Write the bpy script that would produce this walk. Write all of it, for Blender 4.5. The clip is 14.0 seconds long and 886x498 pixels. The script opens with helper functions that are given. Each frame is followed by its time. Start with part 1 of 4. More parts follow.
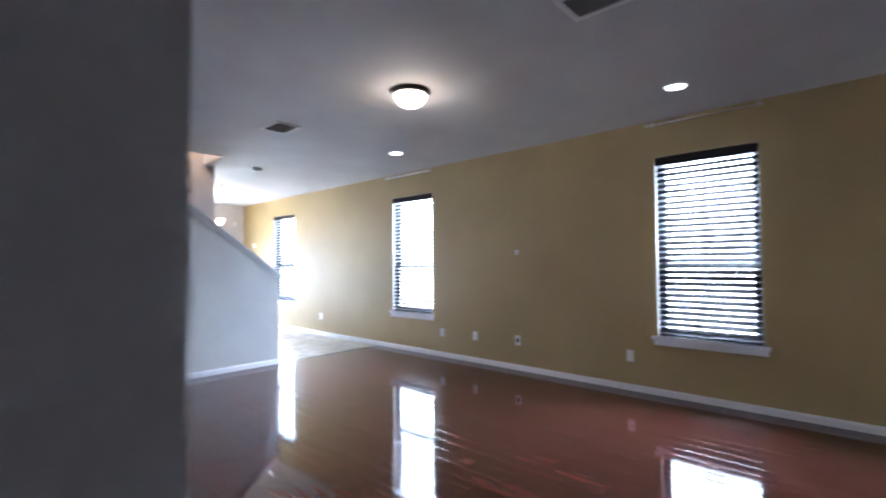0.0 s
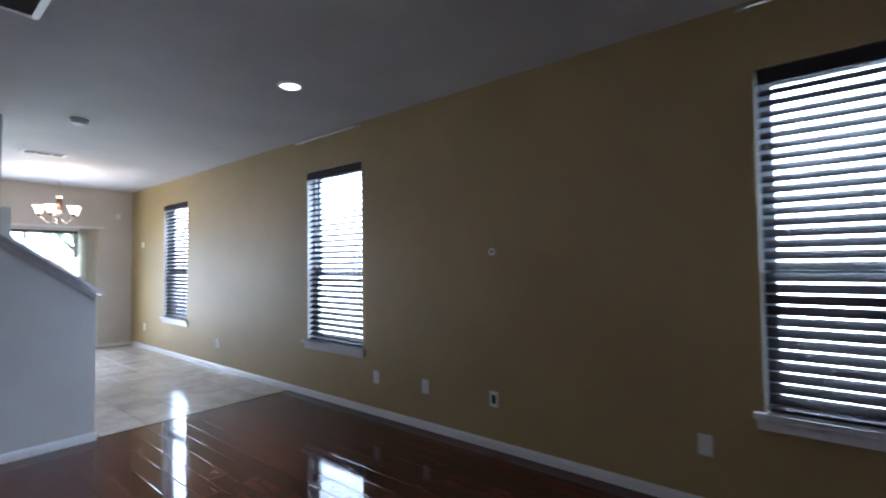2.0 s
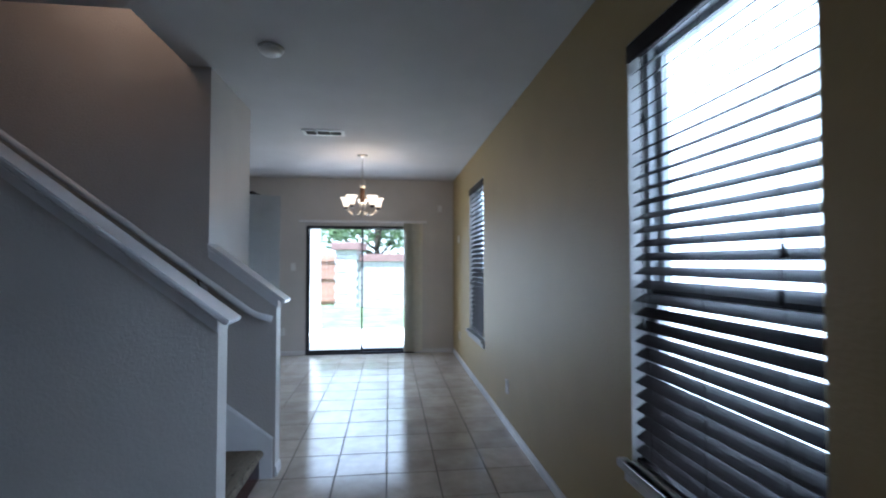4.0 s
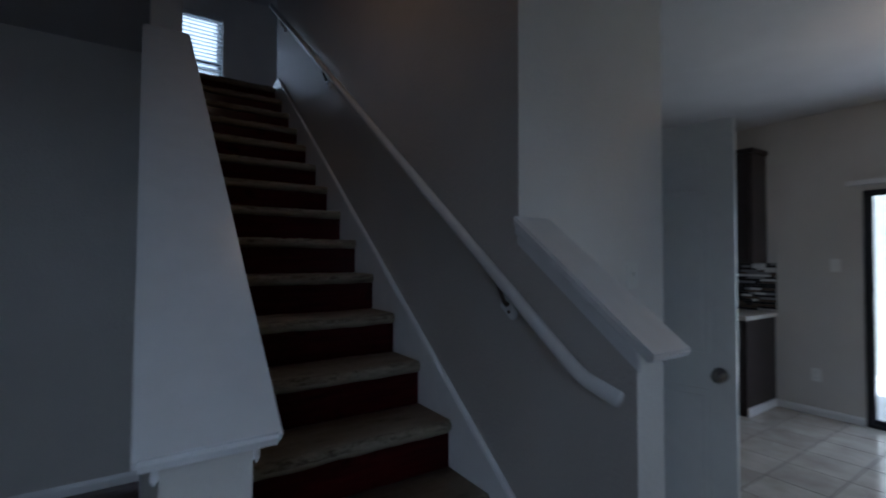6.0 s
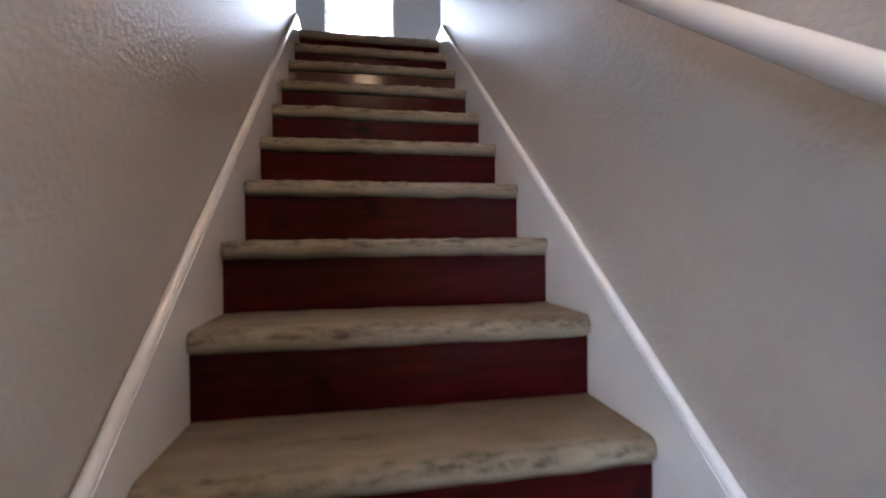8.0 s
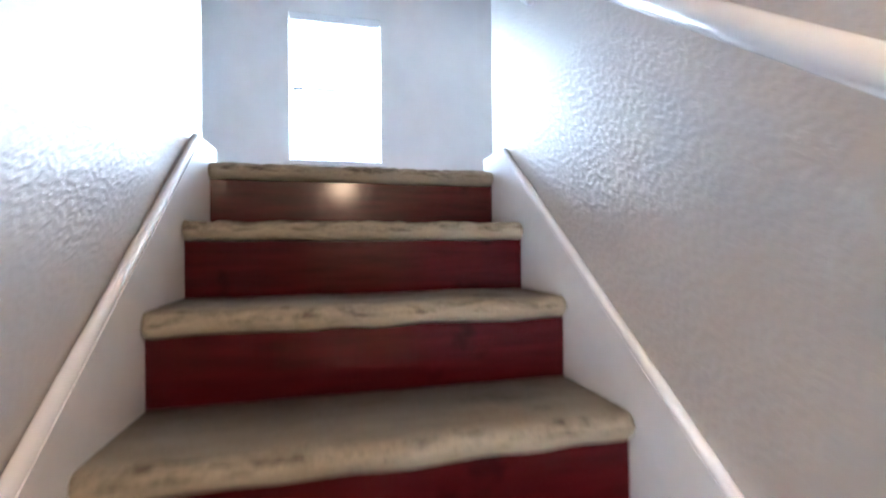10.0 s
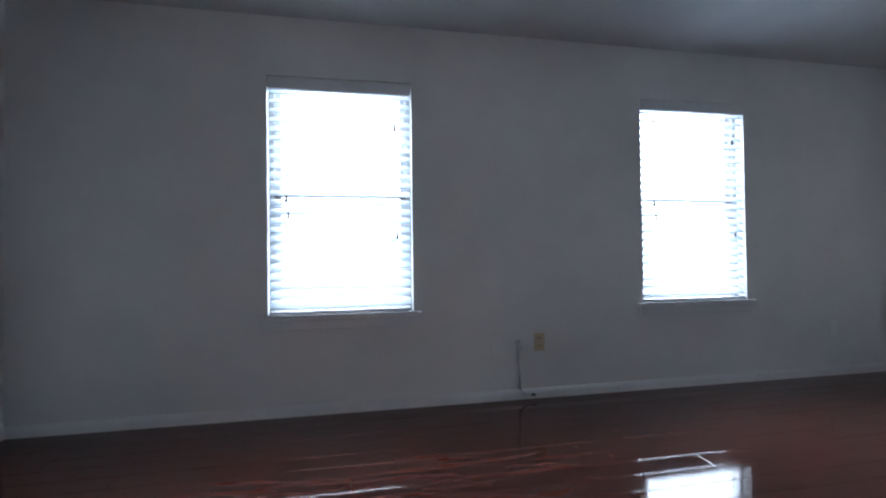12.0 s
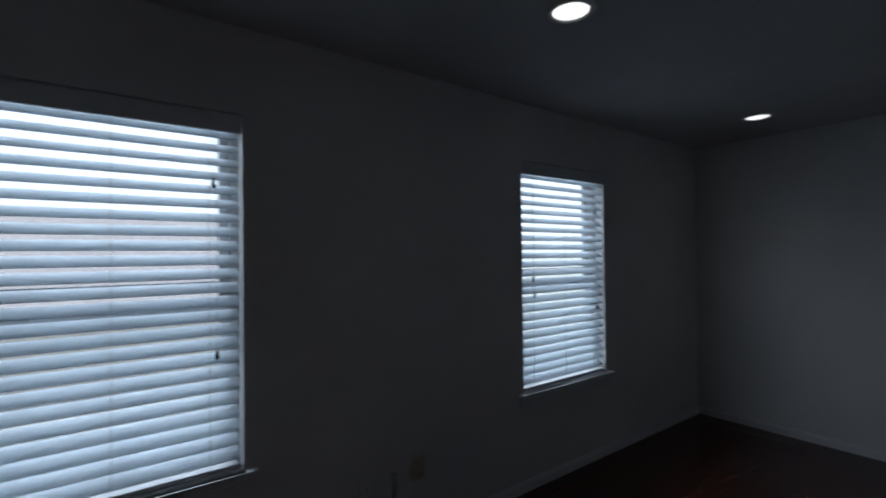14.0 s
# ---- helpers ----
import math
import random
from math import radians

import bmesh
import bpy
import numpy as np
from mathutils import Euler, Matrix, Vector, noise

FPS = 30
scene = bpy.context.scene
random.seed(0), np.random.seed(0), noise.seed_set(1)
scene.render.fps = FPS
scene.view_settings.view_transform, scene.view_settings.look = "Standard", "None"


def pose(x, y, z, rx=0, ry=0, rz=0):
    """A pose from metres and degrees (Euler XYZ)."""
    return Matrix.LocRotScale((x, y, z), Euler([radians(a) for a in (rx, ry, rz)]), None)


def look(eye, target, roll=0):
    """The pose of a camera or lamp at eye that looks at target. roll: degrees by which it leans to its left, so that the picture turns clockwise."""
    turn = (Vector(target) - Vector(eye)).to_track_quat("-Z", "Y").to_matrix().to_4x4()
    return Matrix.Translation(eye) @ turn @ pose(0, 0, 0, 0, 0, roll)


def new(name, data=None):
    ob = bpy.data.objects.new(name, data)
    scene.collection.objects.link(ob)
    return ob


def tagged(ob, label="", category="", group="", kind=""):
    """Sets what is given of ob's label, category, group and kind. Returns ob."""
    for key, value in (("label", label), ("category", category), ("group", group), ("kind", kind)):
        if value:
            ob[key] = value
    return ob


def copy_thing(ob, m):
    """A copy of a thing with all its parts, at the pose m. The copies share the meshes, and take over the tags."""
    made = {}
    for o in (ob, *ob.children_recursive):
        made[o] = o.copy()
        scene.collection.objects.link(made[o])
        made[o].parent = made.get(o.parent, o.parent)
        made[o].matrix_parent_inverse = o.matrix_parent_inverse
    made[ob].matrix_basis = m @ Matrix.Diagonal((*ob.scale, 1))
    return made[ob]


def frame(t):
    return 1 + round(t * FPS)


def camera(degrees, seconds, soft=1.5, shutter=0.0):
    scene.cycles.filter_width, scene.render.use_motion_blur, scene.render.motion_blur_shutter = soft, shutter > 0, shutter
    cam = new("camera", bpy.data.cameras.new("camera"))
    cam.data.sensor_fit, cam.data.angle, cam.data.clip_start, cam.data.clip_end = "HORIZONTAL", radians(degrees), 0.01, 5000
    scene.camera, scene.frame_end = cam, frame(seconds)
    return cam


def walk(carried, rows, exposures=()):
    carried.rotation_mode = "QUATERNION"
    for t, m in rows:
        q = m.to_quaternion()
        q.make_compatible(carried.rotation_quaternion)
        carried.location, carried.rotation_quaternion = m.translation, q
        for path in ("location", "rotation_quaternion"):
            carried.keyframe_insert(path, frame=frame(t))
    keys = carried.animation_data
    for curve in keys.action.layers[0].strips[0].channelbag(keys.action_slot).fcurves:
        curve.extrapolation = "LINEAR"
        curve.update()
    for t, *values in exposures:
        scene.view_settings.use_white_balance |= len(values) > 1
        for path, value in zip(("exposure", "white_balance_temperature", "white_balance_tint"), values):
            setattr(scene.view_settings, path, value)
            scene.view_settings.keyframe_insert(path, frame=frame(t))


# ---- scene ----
cam = camera(88.6, 14.0, soft=2.0, shutter=0.35)

PATH = [
    (0, (-4.79, 1.19, 1.313), (-3.316, 2.541, 1.38), -0.4),
    (0.5, (-4.401, 1.408, 1.329), (-2.667, 2.402, 1.399), -0.7),
    (1, (-3.911, 1.656, 1.348), (-2.142, 2.587, 1.409), -0.8),
    (1.5, (-3.405, 2.016, 1.364), (-1.683, 3.031, 1.429), -0.8),
    (2, (-2.871, 2.489, 1.363), (-1.315, 3.743, 1.432), -0.7),
    (2.5, (-2.371, 3.045, 1.384), (-1.105, 4.591, 1.446), -0.4),
    (2.7, (-2.174, 3.269, 1.405), (-1.037, 4.913, 1.462), -0.3),
    (4.8, (-0.723, 5.78, 1.426), (-1.296, 7.696, 1.485), 0.2),
    (5, (-0.72, 6.002, 1.422), (-1.537, 7.826, 1.475), 0.2),
    (5.5, (-0.848, 6.513, 1.403), (-2.205, 7.981, 1.459), 0.0),
    (6, (-1.072, 6.938, 1.408), (-2.736, 8.047, 1.453), 0.1),
    (6.5, (-1.385, 7.241, 1.428), (-3.267, 7.917, 1.461), 0.3),
    (7, (-1.829, 7.407, 1.455), (-3.787, 7.814, 1.474), -0.3),
    (7.2, (-1.999, 7.452, 1.476), (-3.968, 7.803, 1.469), -0.6),
    (9.3, (-3.496, 7.43, 2.37), (-5.445, 7.876, 2.362), -0.6),
    (9.5, (-3.671, 7.444, 2.492), (-5.618, 7.899, 2.498), -0.7),
    (10, (-4.061, 7.456, 2.772), (-6.004, 7.928, 2.778), -0.6),
    (10.5, (-4.535, 7.503, 3.085), (-6.478, 7.975, 3.090), -0.6),
    (11, (-4.980, 7.572, 3.445), (-6.926, 8.035, 3.455), -0.8),
    (11.5, (-5.400, 7.566, 3.780), (-7.361, 7.961, 3.786), -0.6),
    (12, (-5.787, 7.566, 4.0), (-7.749, 7.956, 4.032), -0.7),
    (12.5, (-6.038, 7.584, 4.256), (-7.989, 8.021, 4.279), -0.7),
    (13, (-6.247, 7.558, 4.396), (-8.191, 8.028, 4.421), -0.7),
    (13.5, (-6.416, 7.55, 4.513), (-8.299, 8.223, 4.534), -0.6),
    (14, (-6.676, 7.496, 4.525), (-8.286, 8.682, 4.55), -0.6),
]
walk(cam, [(t, look(eye, target, roll)) for t, eye, target, roll in PATH],
     exposures=[(0, 4.8, 5100, 12), (0.5, 4.45, 5100, 13), (1.0, 4.0, 5050, 13), (1.5, 3.7, 5050, 12), (2.7, 3.05, 5250, 13), (4.8, 1.68, 4850, 7), (6.0, 1.05, 5050, 9),
                (6.5, 1.9, 5300, 11), (7.2, 3.35, 5850, 13), (9.3, 6.2, 5150, 8), (10.5, 6.38, 5350, 4), (11.0, 6.4, 5550, 8), (11.5, 5.45, 5900, 9), (12.0, 3.75, 5550, 9),
                (12.5, 2.5, 5550, 8), (13.0, 1.9, 5600, 8), (14.0, 1.05, 5650, 8)])

# ---- world, sun, lamps ----
world = bpy.data.worlds.new("overcast_sky")
scene.world = world
world.use_nodes = True
wn = world.node_tree.nodes
sky = wn.new("ShaderNodeTexSky")
sky.sky_type = "NISHITA"
sky.sun_disc = False
sky.sun_elevation, sky.sun_rotation = radians(74), radians(180)
sky.air_density, sky.dust_density = 1.0, 3.0
# a bright, even haze over the blue
haze = wn.new("ShaderNodeMix")
haze.data_type = "RGBA"
haze.inputs["Factor"].default_value = 0.75
haze.inputs[7].default_value = (5.0, 5.05, 5.15, 1)
world.node_tree.links.new(sky.outputs[0], haze.inputs[6])
world.node_tree.links.new(haze.outputs[2], wn["Background"].inputs[0])
wn["Background"].inputs[1].default_value = 0.15

sun_data = bpy.data.lights.new("sun", "SUN")
sun_data.energy, sun_data.angle, sun_data.color = 5.0, radians(1.0), (1.0, 0.96, 0.9)
sun = new("sun", sun_data)
sun.matrix_world = look((0, 0, 30), (0, 8.6, 0))


def bulb(name, x, y, z, watts, radius, color=(1.0, 0.72, 0.45)):
    data = bpy.data.lights.new(name, "POINT")
    data.energy, data.shadow_soft_size, data.color = watts, radius, color
    ob = new(name, data)
    ob.location = (x, y, z)
    return ob


def downlight(name, x, y, z, watts, color=(1.0, 0.8, 0.58)):
    data = bpy.data.lights.new(name, "SPOT")
    data.energy, data.spot_size, data.spot_blend, data.shadow_soft_size, data.color = watts, radians(110), 0.8, 0.06, color
    ob = new(name, data)
    ob.location = (x, y, z)
    return ob


# the third of CANS is unseen, added by guess on the others' grid
CANS = [(-0.83, 2.25), (-0.93, 5.53), (-3.6, 2.3)]
UP_CANS = [(-7.80, 8.96), (-7.93, 11.2)]
K_LAMP = 0.07
for wy, watts in ((2.25, 5.8), (6.23, 5.0), (10.13, 4.2)):
    # sky light in each window of the yellow wall
    data = bpy.data.lights.new("window_daylight", "AREA")
    data.shape, data.size, data.size_y = "RECTANGLE", 0.86, 1.74
    data.energy, data.color = watts, (0.86, 0.93, 1.0)
    new("window_daylight", data).matrix_world = look((0.17, wy, 1.47), (-1.0, wy, 1.47))

for wy in (7.502, 10.022):
    # sky light in each upstairs window
    data = bpy.data.lights.new("window_daylight", "AREA")
    data.shape, data.size, data.size_y = "RECTANGLE", 0.8, 1.38
    data.energy, data.color = 2.1, (0.9, 0.95, 1.0)
    new("window_daylight", data).matrix_world = look((-8.752, wy, 4.38), (-7.0, wy, 4.38))

# sky light in the opening of the patio door
data = bpy.data.lights.new("door_daylight", "AREA")
data.shape, data.size, data.size_y = "RECTANGLE", 1.45, 1.7
data.energy, data.color = 3.8, (0.9, 0.95, 1.0)
new("door_daylight", data).matrix_world = look((-1.46, 12.055, 1.1), (-1.46, 11.0, 1.1))

bulb("dome_bulb", -2.24, 3.88, 2.56, 4.0 * K_LAMP, 0.09)
bulb("chandelier_bulb", -1.352, 10.44, 2.30, 28 * K_LAMP, 0.12, (1.0, 0.64, 0.34))
bulb("stairwell_bulb", -2.75, 7.55, 3.36, 11 * K_LAMP, 0.1, (1.0, 0.6, 0.34))
for cx, cy in CANS:
    downlight("can_bulb", cx, cy, 2.7, 7 * K_LAMP)
for cx, cy in UP_CANS:
    downlight("can_bulb", cx, cy, 5.44, 2 * K_LAMP)


# ---- materials ----
def material(name, rough=0.6, metal=0.0):
    m = bpy.data.materials.new(name)
    m.use_nodes = True
    b = m.node_tree.nodes["Principled BSDF"]
    b.inputs["Roughness"].default_value = rough
    b.inputs["Metallic"].default_value = metal
    return m, m.node_tree.nodes, m.node_tree.links, b


def node(nodes, kind, **values):
    n = nodes.new(kind)
    for key, value in values.items():
        n.inputs[key].default_value = value
    return n


def texco(nodes, links, scale=(1, 1, 1), space="Object"):
    tc = nodes.new("ShaderNodeTexCoord")
    mp = nodes.new("ShaderNodeMapping")
    mp.inputs["Scale"].default_value = scale
    links.new(tc.outputs[space], mp.inputs[0])
    return mp.outputs[0]


def world_co(nodes, links, scale=(1, 1, 1)):
    geo = nodes.new("ShaderNodeNewGeometry")
    mp = nodes.new("ShaderNodeMapping")
    mp.inputs["Scale"].default_value = scale
    links.new(geo.outputs["Position"], mp.inputs[0])
    return mp.outputs[0]


def ramp(nodes, links, source, stops):
    r = nodes.new("ShaderNodeValToRGB")
    while len(r.color_ramp.elements) < len(stops):
        r.color_ramp.elements.new(0.5)
    for e, (p, c) in zip(r.color_ramp.elements, stops):
        e.position, e.color = p, (*c, 1)
    links.new(source, r.inputs[0])
    return r.outputs[0]


def bump(nodes, links, b, source, strength, distance=0.002):
    n = nodes.new("ShaderNodeBump")
    n.inputs["Strength"].default_value, n.inputs["Distance"].default_value = strength, distance
    links.new(source, n.inputs["Height"])
    links.new(n.outputs[0], b.inputs["Normal"])
    return n


def noise_tex(nodes, links, co, scale, detail=4.0, rough=0.55):
    n = node(nodes, "ShaderNodeTexNoise", Scale=scale, Detail=detail, Roughness=rough)
    links.new(co, n.inputs["Vector"])
    return n.outputs["Fac"]


def paint(name, color, rough=0.5, texture=0.35, scale=26.0, spread=0.06, sheen=0.5):
    """Wall paint over sprayed knock-down plaster."""
    m, n, l, b = material(name, rough)
    b.inputs["Specular IOR Level"].default_value = sheen
    co = world_co(n, l)
    lo, hi = tuple(c * (1 - spread) for c in color), tuple(min(1, c * (1 + spread)) for c in color)
    l.new(ramp(n, l, noise_tex(n, l, co, 1.7, 5), [(0.3, lo), (0.7, hi)]), b.inputs["Base Color"])
    blobs = ramp(n, l, noise_tex(n, l, co, scale, 3, 0.5), [(0.44, (0, 0, 0)), (0.56, (1, 1, 1))])
    fine = noise_tex(n, l, co, scale * 6, 2)
    mix = n.new("ShaderNodeMath")
    mix.operation = "MULTIPLY_ADD"
    mix.inputs[1].default_value = 0.25
    l.new(fine, mix.inputs[0]), l.new(blobs, mix.inputs[2])
    bump(n, l, b, mix.outputs[0], texture, 0.0025)
    return m


def plain(name, color, rough=0.5, metal=0.0, spread=0.08, scale=14.0, relief=0.08):
    m, n, l, b = material(name, rough, metal)
    co = texco(n, l)
    lo, hi = tuple(c * (1 - spread) for c in color), tuple(min(1, c * (1 + spread)) for c in color)
    f = noise_tex(n, l, co, scale, 5)
    l.new(ramp(n, l, f, [(0.3, lo), (0.7, hi)]), b.inputs["Base Color"])
    if relief:
        bump(n, l, b, noise_tex(n, l, co, scale * 8, 3), relief, 0.001)
    return m


def glow(name, color, strength):
    m, n, l, b = material(name, 0.4)
    b.inputs["Base Color"].default_value = (0.85, 0.83, 0.78, 1)
    b.inputs["Emission Color"].default_value = (*color, 1)
    b.inputs["Emission Strength"].default_value = strength
    return m


def cherry_floor():
    m, n, l, b = material("cherry_laminate", 0.16)
    info = n.new("ShaderNodeObjectInfo")
    co = world_co(n, l, (1, 1, 1))
    shift = n.new("ShaderNodeVectorMath")
    shift.operation = "MULTIPLY_ADD"
    shift.inputs[1].default_value = (13, 29, 7)
    comb = n.new("ShaderNodeCombineXYZ")
    for i in range(3):
        l.new(info.outputs["Random"], comb.inputs[i])
    l.new(comb.outputs[0], shift.inputs[0]), l.new(co, shift.inputs[2])
    mp = n.new("ShaderNodeMapping")
    mp.inputs["Scale"].default_value = (8, 0.95, 1)
    l.new(shift.outputs[0], mp.inputs[0])
    grain = noise_tex(n, l, mp.outputs[0], 3.0, 7, 0.65)
    base = ramp(n, l, grain, [(0.27, (0.024, 0.0075, 0.006)), (0.5, (0.074, 0.022, 0.0155)), (0.76, (0.128, 0.043, 0.027))])
    tone = n.new("ShaderNodeHueSaturation")
    mr = node(n, "ShaderNodeMapRange", **{"To Min": 0.74, "To Max": 1.22})
    l.new(info.outputs["Random"], mr.inputs[0])
    l.new(mr.outputs[0], tone.inputs["Value"]), l.new(base, tone.inputs["Color"])
    l.new(tone.outputs[0], b.inputs["Base Color"])
    smear = noise_tex(n, l, co, 2.2, 5, 0.6)
    rr = node(n, "ShaderNodeMapRange", **{"From Min": 0.3, "From Max": 0.75, "To Min": 0.025, "To Max": 0.11})
    l.new(smear, rr.inputs[0]), l.new(rr.outputs[0], b.inputs["Roughness"])
    bump(n, l, b, grain, 0.05, 0.0006)
    b.inputs["IOR"].default_value = 1.5
    return m


def tile_material():
    m, n, l, b = material("beige_ceramic", 0.14)
    info = n.new("ShaderNodeObjectInfo")
    co = world_co(n, l)
    f = noise_tex(n, l, co, 5.0, 6, 0.6)
    base = ramp(n, l, f, [(0.3, (0.42, 0.37, 0.31)), (0.55, (0.53, 0.48, 0.42)), (0.75, (0.62, 0.57, 0.50))])
    tone = n.new("ShaderNodeHueSaturation")
    mr = node(n, "ShaderNodeMapRange", **{"To Min": 0.9, "To Max": 1.08})
    l.new(info.outputs["Random"], mr.inputs[0])
    l.new(mr.outputs[0], tone.inputs["Value"]), l.new(base, tone.inputs["Color"])
    l.new(tone.outputs[0], b.inputs["Base Color"])
    bump(n, l, b, noise_tex(n, l, co, 30, 4), 0.1, 0.001)
    return m


def carpet_material(name, dirt, low=0.30, mid=0.42):
    m, n, l, b = material(name, 1.0)
    co = world_co(n, l, (1.6, 0.42, 1.6))
    wear = noise_tex(n, l, co, dirt, 7, 0.75)
    base = ramp(n, l, wear, [(low, (0.085, 0.068, 0.05)), (mid, (0.235, 0.205, 0.155)), (0.7, (0.33, 0.29, 0.225))])
    fleck = ramp(n, l, noise_tex(n, l, co, 260, 2), [(0.3, (0.88, 0.88, 0.88)), (0.7, (1.08, 1.08, 1.08))])
    mix = n.new("ShaderNodeMix")
    mix.data_type, mix.blend_type = "RGBA", "MULTIPLY"
    mix.inputs["Factor"].default_value = 1.0
    l.new(base, mix.inputs[6]), l.new(fleck, mix.inputs[7])
    l.new(mix.outputs[2], b.inputs["Base Color"])
    bump(n, l, b, noise_tex(n, l, co, 150, 4), 0.45, 0.005)
    return m


def riser_material():
    m, n, l, b = material("red_stained_wood", 0.2)
    co = texco(n, l, (1, 1, 1))
    info = n.new("ShaderNodeObjectInfo")
    add = n.new("ShaderNodeVectorMath")
    add.operation = "ADD"
    comb = n.new("ShaderNodeCombineXYZ")
    mul = n.new("ShaderNodeMath")
    mul.operation = "MULTIPLY"
    mul.inputs[1].default_value = 40
    l.new(info.outputs["Random"], mul.inputs[0])
    for i in range(3):
        l.new(mul.outputs[0], comb.inputs[i])
    l.new(co, add.inputs[0]), l.new(comb.outputs[0], add.inputs[1])
    mp = n.new("ShaderNodeMapping")
    mp.inputs["Scale"].default_value = (1, 1.5, 16)
    l.new(add.outputs[0], mp.inputs[0])
    grain = noise_tex(n, l, mp.outputs[0], 3, 6, 0.6)
    knots = noise_tex(n, l, add.outputs[0], 6.0, 3, 0.5)
    a = ramp(n, l, grain, [(0.2, (0.021, 0.0022, 0.0032)), (0.8, (0.053, 0.0048, 0.0066))])
    k = ramp(n, l, knots, [(0.24, (0.2, 0.16, 0.16)), (0.36, (1, 1, 1))])
    mix = n.new("ShaderNodeMix")
    mix.data_type, mix.blend_type = "RGBA", "MULTIPLY"
    mix.inputs["Factor"].default_value = 1.0
    l.new(a, mix.inputs[6]), l.new(k, mix.inputs[7])
    l.new(mix.outputs[2], b.inputs["Base Color"])
    b.inputs["Roughness"].default_value = 0.13
    b.inputs["Specular IOR Level"].default_value = 0.14
    return m


def slat_material(name, color, through_it):
    """Painted slat; a white one lets a part of the daylight through."""
    m, n, l, b = material(name, 0.38 if through_it else 0.55)
    b.inputs["Specular IOR Level"].default_value = 0.5 if through_it else 0.25
    co = texco(n, l, (1, 0.15, 1))
    f = noise_tex(n, l, co, 30, 4)
    lo, hi = tuple(c * 0.9 for c in color), tuple(min(1, c * 1.08) for c in color)
    l.new(ramp(n, l, f, [(0.3, lo), (0.7, hi)]), b.inputs["Base Color"])
    if through_it:
        t = n.new("ShaderNodeBsdfTranslucent")
        t.inputs[0].default_value = (0.78, 0.88, 0.95, 1)
        mix = n.new("ShaderNodeMixShader")
        mix.inputs[0].default_value = through_it
        l.new(b.outputs[0], mix.inputs[1]), l.new(t.outputs[0], mix.inputs[2])
        l.new(mix.outputs[0], n["Material Output"].inputs[0])
    return m


def glass_material():
    m, n, l, b = material("window_glass", 0.0)
    n.remove(b)
    g = n.new("ShaderNodeBsdfGlass")
    g.inputs["IOR"].default_value, g.inputs["Roughness"].default_value = 1.02, 0.0
    g.inputs["Color"].default_value = (0.97, 0.99, 0.98, 1)
    l.new(g.outputs[0], n["Material Output"].inputs[0])
    return m


M_WALL = paint("greige_paint", (0.60, 0.575, 0.545), 0.36, 0.28, 65)
M_UPWALL = paint("white_wall_paint", (0.76, 0.75, 0.735), 0.42, 0.24, 66, sheen=0.38)
# greige darkened, so that the colour carries the stairwell's dimness
M_STAIR_DIM = paint("greige_paint_dimmed", (0.50, 0.47, 0.445), 0.40, 0.32, 78, sheen=0.42)
M_YELLOW = paint("mustard_paint", (0.385, 0.285, 0.115), 0.5, 0.3, 60, sheen=0.75)
M_CEIL = paint("ceiling_paint", (0.57, 0.56, 0.56), 0.8, 0.3, 85)
M_TRIM = plain("white_trim_paint", (0.78, 0.78, 0.79), 0.22, spread=0.03, relief=0.04)
M_CHERRY = cherry_floor()
M_TILE = tile_material()
M_GROUT = plain("grey_grout", (0.17, 0.15, 0.13), 0.9)
M_MORTAR = plain("pale_mortar", (0.37, 0.37, 0.37), 0.95)
M_CARPET = carpet_material("tan_carpet", 9.0)
M_FRAYED = carpet_material("frayed_carpet", 30.0, 0.375, 0.50)
M_RISER = riser_material()
M_DARKSLAT = slat_material("espresso_slat", (0.018, 0.013, 0.014), 0)
M_WHITESLAT = slat_material("white_slat", (0.78, 0.80, 0.82), 0.31)
M_GLASS = glass_material()
M_VINYL = plain("white_vinyl", (0.42, 0.43, 0.44), 0.4, spread=0.04, relief=0)
M_BRONZE = plain("bronze_metal", (0.10, 0.075, 0.06), 0.35, 0.7, relief=0.05)
M_AGED = plain("aged_bronze", (0.20, 0.115, 0.07), 0.4, 0.5, relief=0.05)
M_DARKALU = plain("dark_aluminium", (0.035, 0.035, 0.04), 0.4, 0.6, relief=0)
M_NICKEL = plain("brushed_nickel", (0.55, 0.53, 0.50), 0.28, 1.0, relief=0.05)
M_SATIN = plain("satin_nickel", (0.24, 0.23, 0.22), 0.25, 1.0, relief=0.03)
M_PLATE = plain("white_plastic", (0.78, 0.78, 0.76), 0.35, spread=0.02, relief=0)
M_IVORY = plain("ivory_plastic", (0.62, 0.52, 0.33), 0.4, spread=0.03, relief=0)
M_BLACK = plain("black_plastic", (0.012, 0.012, 0.012), 0.5, relief=0)
M_CORD = plain("braided_cord", (0.6, 0.58, 0.55), 0.9)
M_CABLE = plain("white_cable", (0.42, 0.42, 0.43), 0.5, relief=0)
M_CABINET = plain("espresso_cabinet", (0.022, 0.014, 0.013), 0.35, spread=0.2)
M_COUNTER = plain("pale_laminate", (0.6, 0.57, 0.53), 0.3, spread=0.12, scale=60)
M_MOSAIC = [plain("mosaic_" + k, c, 0.15, relief=0) for k, c in
            (("black", (0.015, 0.015, 0.018)), ("grey", (0.25, 0.25, 0.26)), ("white", (0.7, 0.7, 0.68)), ("brown", (0.09, 0.06, 0.045)))]
M_DOOR = plain("painted_door", (0.66, 0.67, 0.67), 0.35, spread=0.03)
M_VANE = plain("cream_vane", (0.80, 0.78, 0.69), 0.6, spread=0.05)
M_BULB = glow("lit_glass", (1.0, 0.80, 0.58), 0.5)
